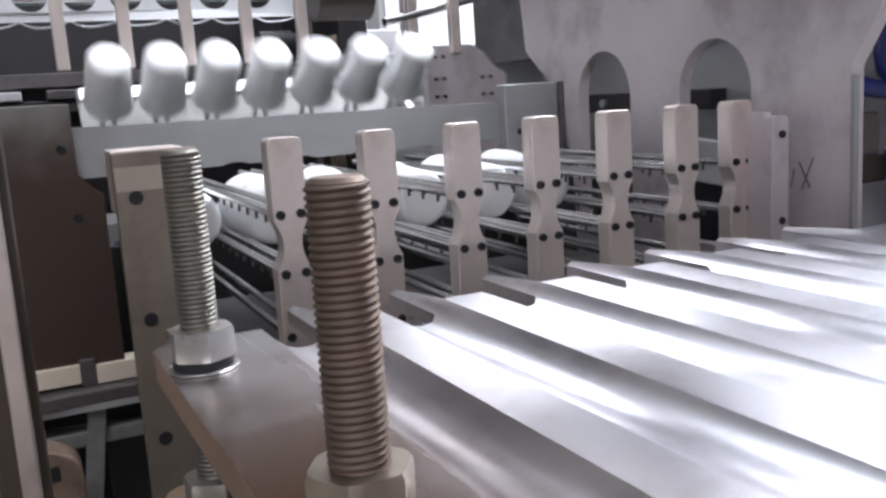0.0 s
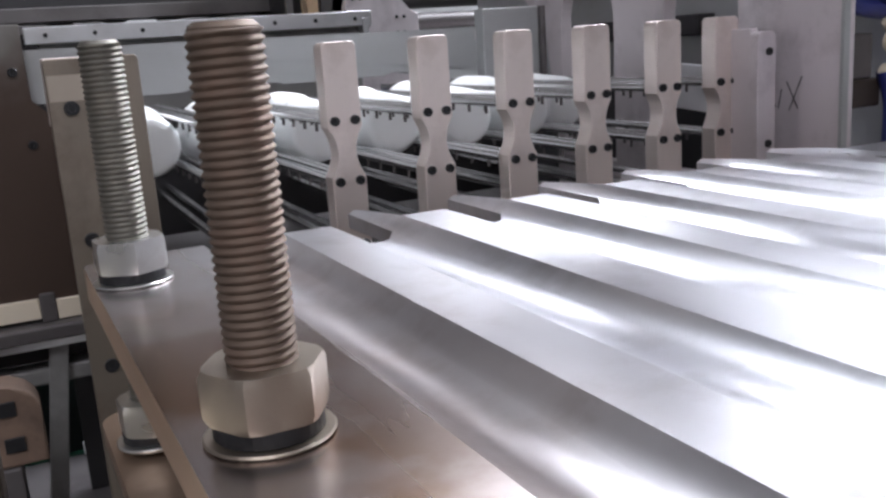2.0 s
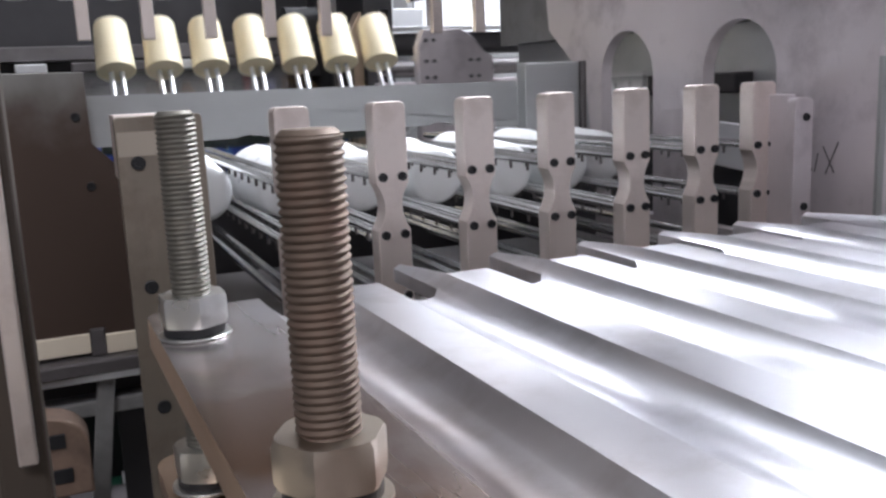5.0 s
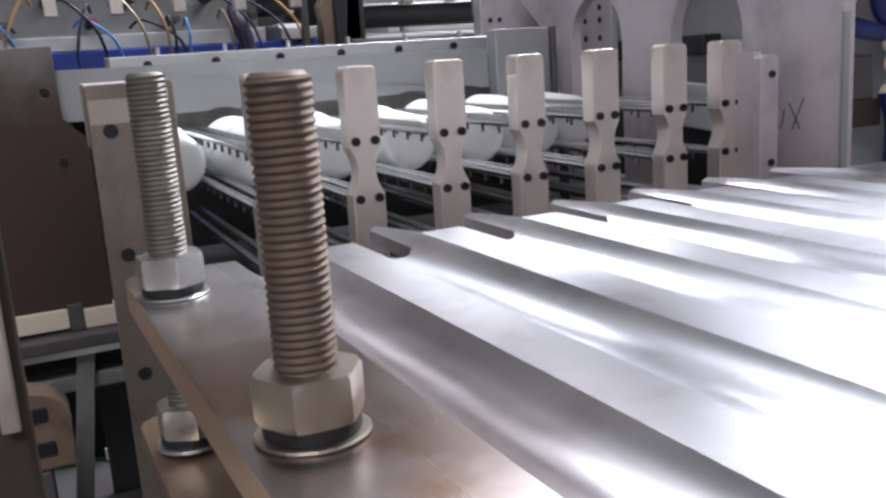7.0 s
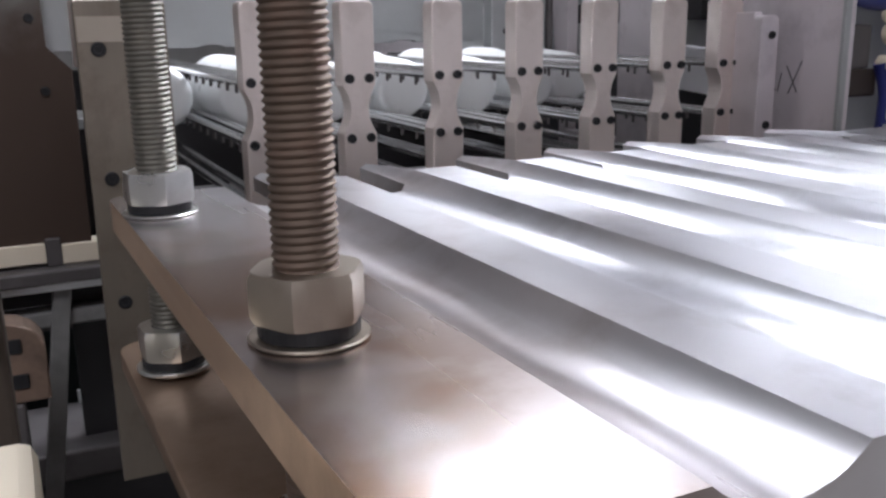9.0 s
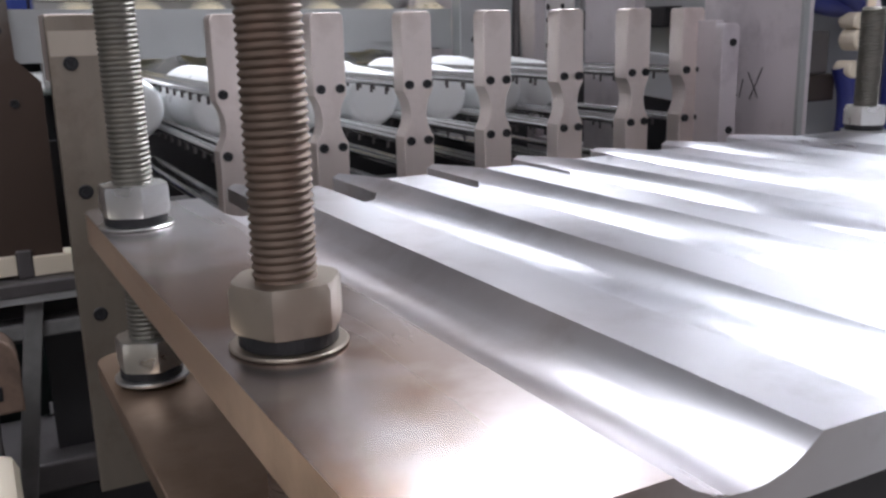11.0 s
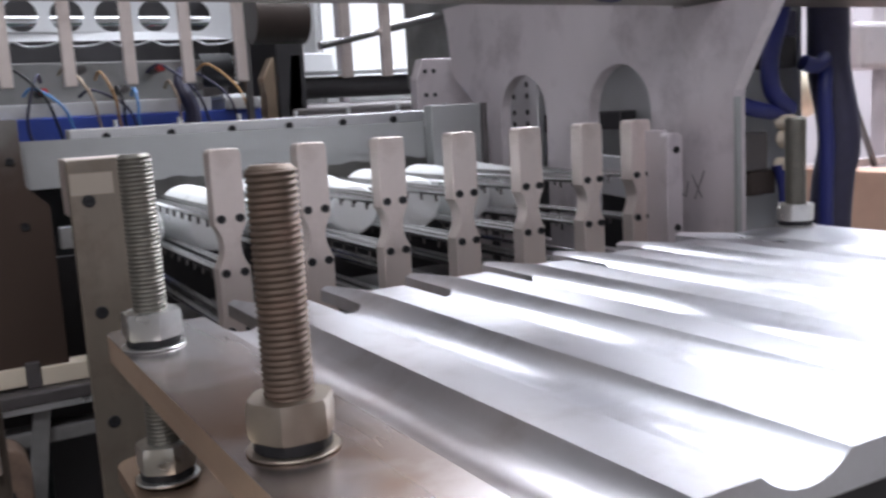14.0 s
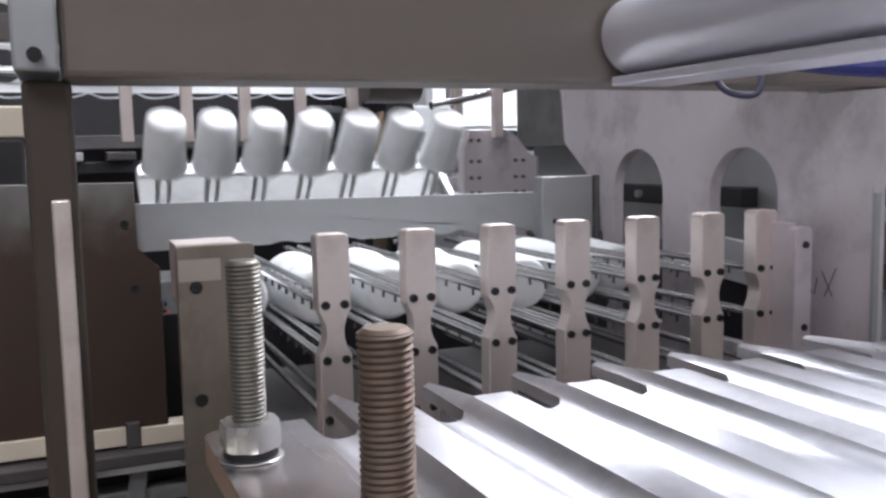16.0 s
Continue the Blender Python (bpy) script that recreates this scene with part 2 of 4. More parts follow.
M_HAZE = material("pale_partition", (0.55, 0.50, 0.53), 0.6, 0.0, 0.08, 2, stain=(0.6, 0.5, 0.52), stain_amount=0.5, stain_scale=2)
M_CARD = material("cardboard", (0.44, 0.27, 0.20), 0.75, 0.0, 0.1, 20, 0.1, 80, stain=(0.36, 0.2, 0.15), stain_amount=0.4)
M_GROUND = material("ground_steel_patch", (0.44, 0.385, 0.32), 0.45, 0.7, 0.12, 40, 0.1, 300, (1, 1, 0.3))
M_PANE = glowing("window_daylight", (0.9, 0.92, 1.0), 0.9)
M_CORK = material("cream_roll", (0.66, 0.58, 0.46), 0.5, 0.0, 0.06, 20)

# ---- building helpers ----


def mesh_object(name, bm, mat, parent=None, label="", smooth=False):
    me = bpy.data.meshes.new(name)
    bmesh.ops.recalc_face_normals(bm, faces=bm.faces)
    bm.to_mesh(me)
    bm.free()
    me.materials.append(mat)
    if smooth:
        for p in me.polygons:
            p.use_smooth = True
        me.set_sharp_from_angle(angle=radians(35))
    ob = new(name, me)
    if parent is not None:
        ob.parent = parent
    if label:
        ob["label"] = label
    return ob


def part(name, bm, mat, parent, label="", smooth=False):
    return mesh_object(name, bm, mat, parent, label, smooth)


def empty(name, x=0, y=0, z=0):
    ob = new(name)
    ob.empty_display_size = 0.02
    ob.location = (x, y, z)
    return ob


def box(x0, x1, y0, y1, z0, z1, bevel=0.0, bm=None):
    own = bmesh.new()
    bmesh.ops.create_cube(own, size=1.0)
    bmesh.ops.scale(own, vec=(x1 - x0, y1 - y0, z1 - z0), verts=own.verts)
    bmesh.ops.translate(own, vec=((x0 + x1) / 2, (y0 + y1) / 2, (z0 + z1) / 2), verts=own.verts)
    if bevel:
        bmesh.ops.bevel(own, geom=own.edges[:], offset=bevel, segments=2, profile=0.5, affect='EDGES')
    if bm is None:
        return own
    return merge(bm, own)


def merge(bm, other):
    me = bpy.data.meshes.new("tmp")
    other.to_mesh(me)
    other.free()
    bm.from_mesh(me)
    bpy.data.meshes.remove(me)
    return bm


def lathe(profile, segments=32, axis='z', at=(0, 0, 0), bm=None):
    """profile: (radius, height) pairs; turned round the axis."""
    own = bmesh.new()
    rings = []
    for r, h in profile:
        ring = []
        if r < 1e-6:
            ring = [own.verts.new((0, 0, h))]
        else:
            for i in range(segments):
                a = 2 * math.pi * i / segments
                ring.append(own.verts.new((r * math.cos(a), r * math.sin(a), h)))
        rings.append(ring)
    for a, b in zip(rings, rings[1:]):
        for i in range(segments):
            j = (i + 1) % segments
            if len(a) == 1 and len(b) == 1:
                continue
            if len(a) == 1:
                own.faces.new((a[0], b[i], b[j]))
            elif len(b) == 1:
                own.faces.new((a[i], a[j], b[0]))
            else:
                own.faces.new((a[i], a[j], b[j], b[i]))
    turn = {'z': Matrix(), 'y': pose(0, 0, 0, -90), 'x': pose(0, 0, 0, 0, 90)}[axis]
    bmesh.ops.transform(own, matrix=Matrix.Translation(at) @ turn, verts=own.verts)
    if bm is None:
        return own
    return merge(bm, own)


def cyl(r, h0, h1, segments=24, axis='z', at=(0, 0, 0), bm=None, chamfer=0.0):
    c = min(chamfer, r * 0.5)
    prof = [(0, h0), (r - c, h0), (r, h0 + c), (r, h1 - c), (r - c, h1), (0, h1)] if c else [(0, h0), (r, h0), (r, h1), (0, h1)]
    return lathe(prof, segments, axis, at, bm)


def extrude_outline(points, depth0, depth1, plane='xz', bevel=0.0, bm=None):
    """A plate from an outline in a plane, reaching from depth0 to depth1 along the third axis."""
    own = bmesh.new()

    def place(u, v, d):
        return {'xz': (u, d, v), 'yz': (d, u, v), 'xy': (u, v, d)}[plane]
    a = [own.verts.new(place(u, v, depth0)) for u, v in points]
    b = [own.verts.new(place(u, v, depth1)) for u, v in points]
    own.faces.new(a)
    own.faces.new(b)
    for i in range(len(points)):
        j = (i + 1) % len(points)
        own.faces.new((a[i], a[j], b[j], b[i]))
    if bevel:
        caps = [e for e in own.edges if len({v in a for v in e.verts}) == 1]
        bmesh.ops.bevel(own, geom=caps, offset=bevel, segments=2, profile=0.5, affect='EDGES')
    bmesh.ops.triangulate(own, faces=[f for f in own.faces if len(f.verts) > 4])
    if bm is None:
        return own
    return merge(bm, own)


def arc(cx, cy, r, a0, a1, n):
    return [(cx + r * math.cos(radians(a0 + (a1 - a0) * i / n)), cy + r * math.sin(radians(a0 + (a1 - a0) * i / n))) for i in range(n + 1)]


def tube(points, r, segments=10, bm=None):
    """A bent tube through points."""
    pts = [Vector(p) for p in points]
    fine = []
    for i in range(len(pts) - 1):
        p0, p1, p2, p3 = pts[max(i - 1, 0)], pts[i], pts[i + 1], pts[min(i + 2, len(pts) - 1)]
        for k in range(6):
            t = k / 6
            fine.append(0.5 * ((2 * p1) + (p2 - p0) * t + (2 * p0 - 5 * p1 + 4 * p2 - p3) * t * t + (3 * p1 - p0 - 3 * p2 + p3) * t ** 3))
    fine.append(pts[-1])
    own = bmesh.new()
    rings = []
    side = None
    for i, p in enumerate(fine):
        d = (fine[min(i + 1, len(fine) - 1)] - fine[max(i - 1, 0)]).normalized()
        if side is None:
            side = d.orthogonal().normalized()
        side = (side - d * side.dot(d)).normalized()
        up = d.cross(side)
        rings.append([own.verts.new(p + r * (side * math.cos(2 * math.pi * k / segments) + up * math.sin(2 * math.pi * k / segments))) for k in range(segments)])
    for a, b in zip(rings, rings[1:]):
        for k in range(segments):
            own.faces.new((a[k], a[(k + 1) % segments], b[(k + 1) % segments], b[k]))
    own.faces.new(rings[0])
    own.faces.new(rings[-1])
    if bm is None:
        return own
    return merge(bm, own)


def placed(bm, m):
    bmesh.ops.transform(bm, matrix=m, verts=bm.verts)
    return bm

# ---- setting ----
ZT = 1.013            # top of the grooved table
PITCH = 0.1
POSTS = [0.0105 + PITCH * k for k in range(6)] + [0.597]
COLUMNS = [-0.0395 + PITCH * k for k in range(7)]
STACK_Z = 1.049

hall = (-7.0, 8.0, -6.0, 7.0, 5.0)


def build_hall():
    x0, x1, y0, y1, h = hall
    ob = mesh_object("floor", box(x0, x1, y0, y1, -0.2, 0), M_FLOOR)
    tagged(ob, "grimy grey concrete workshop floor", "floor", kind="structure")
    ob = mesh_object("ceiling", box(x0, x1, y0, y1, h, h + 0.2), M_CEIL)
    tagged(ob, "pale workshop ceiling", "ceiling", kind="structure")
    for name, b in (("wall_south", (x0, x1, y0 - 0.2, y0, 0, h)), ("wall_west", (x0 - 0.2, x0, y0, y1, 0, h))):
        tagged(mesh_object(name, box(*b), M_WALL), "pale painted workshop wall", "wall", kind="structure")
    bm = bmesh.new()
    for b in ((x0, 3.0, y1, y1 + 0.2, 0, h), (7.4, x1, y1, y1 + 0.2, 0, h), (3.0, 7.4, y1, y1 + 0.2, 0, 2.6), (3.0, 7.4, y1, y1 + 0.2, 4.4, h)):
        box(*b, bm=bm)
    tagged(mesh_object("wall_north", bm, M_WALL), "pale painted workshop wall with a long window", "wall", kind="structure")
    bm = bmesh.new()
    for b in ((x1, x1 + 0.2, y0, 0.2, 0, h), (x1, x1 + 0.2, 4.8, y1, 0, h), (x1, x1 + 0.2, 0.2, 4.8, 0, 2.6), (x1, x1 + 0.2, 0.2, 4.8, 4.4, h)):
        box(*b, bm=bm)
    tagged(mesh_object("wall_east", bm, M_WALL), "pale painted workshop wall with a window", "wall", kind="structure")
    for name, axis, a0, a1, b0, b1 in (("window_1", 'y', 3.0, 7.4, 2.6, 4.4), ("window_2", 'x', 0.2, 4.8, 2.6, 4.4)):
        w = tagged(empty(name), "bright workshop window with white frame", "window", kind="structure")
        n = 4
        for i in range(n):
            u0, u1 = a0 + (a1 - a0) * i / n, a0 + (a1 - a0) * (i + 1) / n
            fr = bmesh.new()
            for q in ((u0, u0 + 0.05, b0, b1), (u1 - 0.05, u1, b0, b1), (u0 + 0.05, u1 - 0.05, b0, b0 + 0.05), (u0 + 0.05, u1 - 0.05, b1 - 0.05, b1)):
                if axis == 'y':
                    box(q[0], q[1], y1 + 0.03, y1 + 0.09, q[2], q[3], bm=fr)
                else:
                    box(x1 + 0.03, x1 + 0.09, q[0], q[1], q[2], q[3], bm=fr)
            part("window_frame", fr, M_WHITE, w)
            if axis == 'y':
                part("pane", box(u0 + 0.05, u1 - 0.05, y1 + 0.05, y1 + 0.056, b0 + 0.05, b1 - 0.05), M_PANE, w)
            else:
                part("pane", box(x1 + 0.05, x1 + 0.056, u0 + 0.05, u1 - 0.05, b0 + 0.05, b1 - 0.05), M_PANE, w)


build_hall()

# ---- grooved table ----
T_X0, T_X1, T_Y0, T_Y1, T_THICK = -0.155, 0.705, -0.703, -0.174, 0.022
GROOVE, DIP = 0.0305, 0.0125
TABLE_GROOVES = [-0.0385 + PITCH * k for k in range(7)]


def table_height(x):
    for c in TABLE_GROOVES:
        d = abs(x - c)
        if d < GROOVE:
            r = (GROOVE ** 2 + DIP ** 2) / (2 * DIP)
            return ZT - DIP + r - math.sqrt(r * r - d * d)
    return ZT


def build_table():
    thing = tagged(empty("grooved_table", 0.3, -0.35, ZT - T_THICK), "bright milled aluminium table with rounded parallel grooves and notched rear edge", "machine table")
    xs = [T_X0, T_X0 + 0.001, T_X0 + 0.004, T_X0 + 0.009, T_X0 + 0.017, -0.125, -0.09]
    for c in TABLE_GROOVES:
        xs += [c - GROOVE - 0.0006, c - GROOVE] + [c + GROOVE * u for u in (-0.97, -0.9, -0.75, -0.5, -0.25, 0, 0.25, 0.5, 0.52, 0.54, 0.62, 0.75, 0.9)] + [c + GROOVE, c + GROOVE + 0.0006]
    xs += [0.64, 0.67, T_X1]
    xs = sorted(xs)

    def back(x):
        # rear edge: a rounded notch eats into each groove, and a pointed finger stays beside it
        for c in TABLE_GROOVES:
            u = (x - c) / GROOVE
            if -1.0 <= u <= 0.53:
                e = abs((u + 0.235) / 0.765)
                return T_Y1 - 0.043 + 0.012 * max(0.0, e - 0.6) ** 2 * 6 + 0.014 * (u + 1)
            if 0.53 < u <= 1.0:
                return T_Y1 + (0.088 if u < 0.8 else 0.088 * (1 - (u - 0.8) / 0.2))
        if x < T_X0 + 0.017:
            # the rear corner is rounded
            return T_Y1 - 0.017 + math.sqrt(max(0.0, 0.017 ** 2 - (T_X0 + 0.017 - x) ** 2))
        return T_Y1

    def skew(x, y):
        # the table stands a little askew to the rack
        return x + 0.0125 * (T_Y1 - y) / (T_Y1 - T_Y0)
    bm = bmesh.new()
    rows = []
    steps = 24
    for x in xs:
        z = table_height(x)
        yb = back(x)
        rows.append(([bm.verts.new((skew(x, T_Y0 + (yb - T_Y0) * j / steps), T_Y0 + (yb - T_Y0) * j / steps, z)) for j in range(steps + 1)],
                     [bm.verts.new((skew(x, T_Y0), T_Y0, ZT - T_THICK)), bm.verts.new((skew(x, yb), yb, ZT - T_THICK))]))
    for (ta, ba), (tb, bb) in zip(rows, rows[1:]):
        for j in range(steps):
            bm.faces.new((ta[j], tb[j], tb[j + 1], ta[j + 1]))
        bm.faces.new((ba[0], ba[1], bb[1], bb[0]))
        bm.faces.new((ta[0], ba[0], bb[0], tb[0]))
        bm.faces.new((ta[-1], tb[-1], bb[1], ba[1]))
    for t, b in (rows[0], rows[-1]):
        bm.faces.new(t + [b[1], b[0]])
    bmesh.ops.translate(bm, vec=(-0.3, 0.35, -(ZT - T_THICK)), verts=bm.verts)
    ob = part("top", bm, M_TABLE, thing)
    me = ob.data
    for p in me.polygons:
        p.use_smooth = True
    me.set_sharp_from_angle(angle=radians(20))
    me.materials.append(M_EDGE)
    for p in me.polygons:
        if p.normal.x < -0.6 and p.center.x < T_X0 - 0.3 + 0.02:
            p.material_index = 1
    return thing


build_table()


def build_lower_plate():
    thing = tagged(empty("support_plate", 0.27, -0.41, ZT - 0.127), "oily brown steel support plate on legs below the table", "machine plate")
    outline = [(-0.418, -0.285), (0.43, -0.285), (0.43, 0.235)] + [(u, v) for u, v in arc(-0.409, 0.215, 0.02, 90, 180, 6)]
    part("plate_body", extrude_outline(outline, 0.0, 0.014, 'xy', 0.0015), M_RUST, thing)
    for x, y in ((-0.398, 0.0), (-0.398, -0.2), (0.39, 0.05)):
        part("leg", cyl(0.011, 0.127 - ZT, -0.0005, 20, at=(x, y, 0)), M_BEAM, thing, "grey round leg")
    # two dark pieces added in place of the shade below the table
    part("under_table_shade", box(-0.32, 0.43, -0.262, -0.25, -0.60, -0.0005, 0.002), M_DARK, thing, "dark panel added for the shade below the table")
    part("gap_shade_bar", box(-0.32, 0.42, -0.28, -0.262, 0.0145, 0.1045, 0.002), M_DARK, thing, "dark bar added for the shade in the gap below the table")


build_lower_plate()


# ---- studs ----
def thread_mesh(r, z0, z1, pitch, depth, segments=28):
    turns = (z1 - z0) / pitch
    n = int(turns * segments)
    bm = bmesh.new()
    prev = None
    for i in range(n + 1):
        a = 2 * math.pi * i / segments
        z = z0 + pitch * i / segments
        c, s = math.cos(a), math.sin(a)
        ring = [bm.verts.new((rr * c, rr * s, min(z + dz, z1))) for rr, dz in ((r - depth, 0), (r - depth * 0.1, pitch * 0.38), (r - depth * 0.1, pitch * 0.55), (r - depth, pitch * 0.93))]
        if prev:
            for k in range(3):
                bm.faces.new((prev[k], ring[k], ring[k + 1], prev[k + 1]))
        prev = ring
    cyl(r - depth, z0, z1 + 0.0025, segments, bm=bm, chamfer=0.002)
    return bm


def nut_mesh(flats, h, hole, z0):
    bm = bmesh.new()
    rr = flats / math.sqrt(3)
    rings = []
    for rad, z in ((rr * 0.94, z0), (rr, z0 + 0.0028), (rr, z0 + h - 0.0028), (rr * 0.93, z0 + h)):
        ring = []
        for i in range(36):
            a = 2 * math.pi * i / 36
            hexr = (flats / 2) / math.cos((a + math.pi / 6) % (math.pi / 3) - math.pi / 6)
            q = min(hexr, rad if rad < rr else hexr)
            ring.append(bm.verts.new((q * math.cos(a), q * math.sin(a), z)))
        rings.append(ring)
    inner = [[bm.verts.new((hole * math.cos(2 * math.pi * i / 36), hole * math.sin(2 * math.pi * i / 36), z)) for i in range(36)] for z in (z0 + h, z0)]
    rings += inner
    for a, b in zip(rings, rings[1:] + rings[:1]):
        for i in range(36):
            j = (i + 1) % 36
            bm.faces.new((a[i], a[j], b[j], b[i]))
    return bm


def washer_mesh(r, hole, z0, z1, segments=36):
    return lathe([(hole, z0), (r - 0.0006, z0), (r, z0 + 0.0006), (r, z1 - 0.0006), (r - 0.0006, z1), (hole, z1), (hole, z0)], segments)


def build_stud(x, y, top, turn, rod_mat, nut_mat, washer_mat, label, lower_nut=True):
    thing = tagged(empty("threaded_stud", x, y, ZT), label, "bolt", group="studs through the table")
    thing.rotation_euler = (0, 0, radians(turn))
    part("threaded_rod", thread_mesh(0.0134, -0.16, top - ZT, 0.0033, 0.0013), rod_mat, thing, smooth=True)
    part("washer", washer_mesh(0.0246, 0.0146, 0.0003, 0.0020), washer_mat, thing)
    part("lock_washer", washer_mesh(0.0206, 0.0146, 0.0020, 0.0085), M_BLACK, thing, "black spring washer")
    part("nut", nut_mesh(0.041, 0.0205, 0.0125, 0.0085), nut_mat, thing, smooth=True)
    if lower_nut:
        zl = -0.109
        part("washer", washer_mesh(0.0252, 0.0146, zl + 0.0003, zl + 0.003), washer_mat, thing)
        part("lock_washer", washer_mesh(0.0212, 0.0146, zl + 0.003, zl + 0.0095), M_BLACK, thing, "black spring washer")
        part("nut", nut_mesh(0.041, 0.0215, 0.0125, zl + 0.0095), M_NUT_ZINC, thing, "zinc nut on the lower plate", smooth=True)
    return thing


build_stud(-0.1152, -0.537, 1.158, 29, M_THREAD, M_NUT, M_NUT, "brown-stained threaded steel stud with hex nut and black spring washer")
build_stud(-0.129, -0.254, 1.161, 3, M_THREAD_ZINC, M_NUT_ZINC, M_NUT_ZINC, "grey zinc threaded stud with bright hex nut on the table corner")
build_stud(0.682, -0.19, 1.148, 0, M_THREAD_ZINC, M_NUT_ZINC, M_NUT_ZINC, "grey threaded stud with white-looking nut at the far table corner")

# ---- stacking rack ----


def screw(parent, x, y, z, r=0.0047, h=0.004):
    bm = lathe([(0.0, -h * 0.45), (r * 0.5, -h * 0.45), (r * 0.55, -h), (r * 0.9, -h), (r, -h * 0.8), (r, 0), (0, 0)], 16, 'y', (x, y, z))
    return part("socket_screw", bm, M_BLACK, parent, "black socket screw")


def build_posts():
    first = None
    hw, top, foot = 0.0178, 1.156, 0.90
    rr = 0.0405
    dz = math.sqrt(rr ** 2 - (0.05 - hw) ** 2)
    ang = math.degrees(math.atan2(dz, 0.05 - hw))
    right = [(hw, foot)] + arc(0.05, STACK_Z, rr, 180 + ang, 180 - ang, 10) + arc(hw - 0.006, top - 0.006, 0.006, 0, 90, 4)
    left = [(-u, v) for u, v in reversed(right)]
    outline = right + left
    for x in POSTS:
        if first is None:
            thing = tagged(empty("guide_post", x, 0, foot), "machined steel guide post with waisted middle and black screws", "guide post", group="guide posts of the rack")
            bm = extrude_outline(outline, 0, 0.024, 'xz', 0.0012)
            bmesh.ops.translate(bm, vec=(0, 0, -foot), verts=bm.verts)
            part("post_body", bm, M_POST, thing)
            for z in (1.08, 1.02, 0.955):
                for dx in (-0.0105, 0.0105):
                    screw(thing, dx, 0, z - foot)
            first = thing
        else:
            copy_thing(first, pose(x, 0, foot))


build_posts()


def build_end_plates():
    thing = tagged(empty("end_plate", -0.118, -0.045, 0.72), "raw steel end plate of the rack with three drilled screw holes", "steel plate")
    bm = extrude_outline([(-0.037, 0), (0.037, 0)] + arc(0.033, 0.432, 0.004, 0, 90, 3) + arc(-0.033, 0.432, 0.004, 90, 180, 3), 0, 0.012, 'xz', 0.001)
    part("plate_body", bm, M_ENDPLATE, thing)
    part("top_block", box(-0.036, 0.026, 0.0125, 0.07, 0.38, 0.437, 0.001), M_POST, thing, "pale machined block behind the plate top")
    part("ground_patch", box(-0.0355, 0.004, -0.0006, 0.0, 0.402, 0.423), M_GROUND, thing, "bare ground patch below the top edge")
    for z in (1.116, 1.006, 0.894):
        screw(thing, -0.02, 0.0, z - 0.72, 0.0062, 0.002)
    thing = tagged(empty("end_plate", 0.604, -0.045, 0.72), "narrow steel end plate of the rack beside the machine frame", "steel plate")
    bm = extrude_outline([(-0.002, 0), (0.026, 0)] + arc(0.018, 0.408, 0.008, 0, 90, 4) + arc(0.004, 0.410, 0.006, 90, 180, 4), 0, 0.014, 'xz', 0.001)
    part("plate_body", bm, M_FRAME, thing)
    part("rib", box(0.0, 0.012, 0.0145, 0.06, 0.2, 0.42, 0.001), M_FRAME, thing)
    for z in (1.113, 1.006):
        screw(thing, 0.0145, 0.0, z - 0.72, 0.0047, 0.003)


build_end_plates()

BEAM_Y = 0.46


def build_rods():
    meshes = {}
    for k, x in enumerate(POSTS):
        for z in (1.08, 1.02, 0.955):
            for dx in (-0.0105, 0.0105):
                if k == 6 and dx > 0:
                    continue
                if 'rod' not in meshes:
                    ob = mesh_object("guide_rod", cyl(0.0052, 0.0245, 0.62, 16, 'y', chamfer=0.001), M_ROD, smooth=True)
                    meshes['rod'] = ob.data
                else:
                    ob = new("guide_rod", meshes['rod'])
                ob.location = (x + dx, 0, z)
                tagged(ob, "polished round steel guide rod of the stacking rack", "guide rod", group="guide rods of the rack")
                if z != 0.955:
                    for j in range(9):
                        y = 0.06 + 0.042 * j
                        if 'pin' not in meshes:
                            pin = mesh_object("pin", cyl(0.0018, -0.013, -0.0045, 8), M_DARKMID, ob)
                            meshes['pin'] = pin.data
                        else:
                            pin = new("pin", meshes['pin'])
                            pin.parent = ob
                        pin.location = (0, y, 0)
    # rods that hang beside the end plate
    for z in (1.08, 1.02, 0.955):
        ob = new("guide_rod", meshes['rod'])
        ob.location = (-0.0895, 0, z)
        tagged(ob, "polished round steel guide rod of the stacking rack", "guide rod", group="guide rods of the rack")


build_rods()
# dark sheets added for the unlit space under and behind the rack
ob = mesh_object("dark_under_sheet", box(-0.07, 0.64, 0.03, 0.50, 0.885, 0.90, 0.002), M_DARKMID)
tagged(ob, "dark sheet added under the guide rods to hide what lies below", "tray")
ob = mesh_object("rear_blocker", box(-0.16, 0.65, 0.60, 0.612, 0.0, 0.985, 0.001), M_DARK)
tagged(ob, "dark plate added behind the beam to hide the lowered mould", "machine plate")

# ---- cups ----
CUP_R0, CUP_R1, CUP_H = 0.0445, 0.0375, 0.126


def cup_mesh():
    """A cup with its mouth at z 0 and its closed end at z CUP_H."""
    prof = [(CUP_R0 - 0.0035, 0.004), (CUP_R0 + 0.0012, 0.0), (CUP_R0 + 0.0018, 0.0022), (CUP_R0, 0.0045), (CUP_R0 - 0.001, 0.012), (CUP_R1 + 0.001, CUP_H - 0.012),
            (CUP_R1 - 0.0006, CUP_H - 0.007), (CUP_R1 - 0.003, CUP_H - 0.003), (CUP_R1 - 0.007, CUP_H - 0.0008), (CUP_R1 - 0.013, CUP_H), (0, CUP_H + 0.0004)]
    return lathe(prof, 36)


cup_data = None


def cup(name="plastic_cup"):
    global cup_data
    if cup_data is None:
        ob = mesh_object(name, cup_mesh(), M_CUP, smooth=True)
        cup_data = ob.data
    else:
        ob = new(name, cup_data)
    return ob


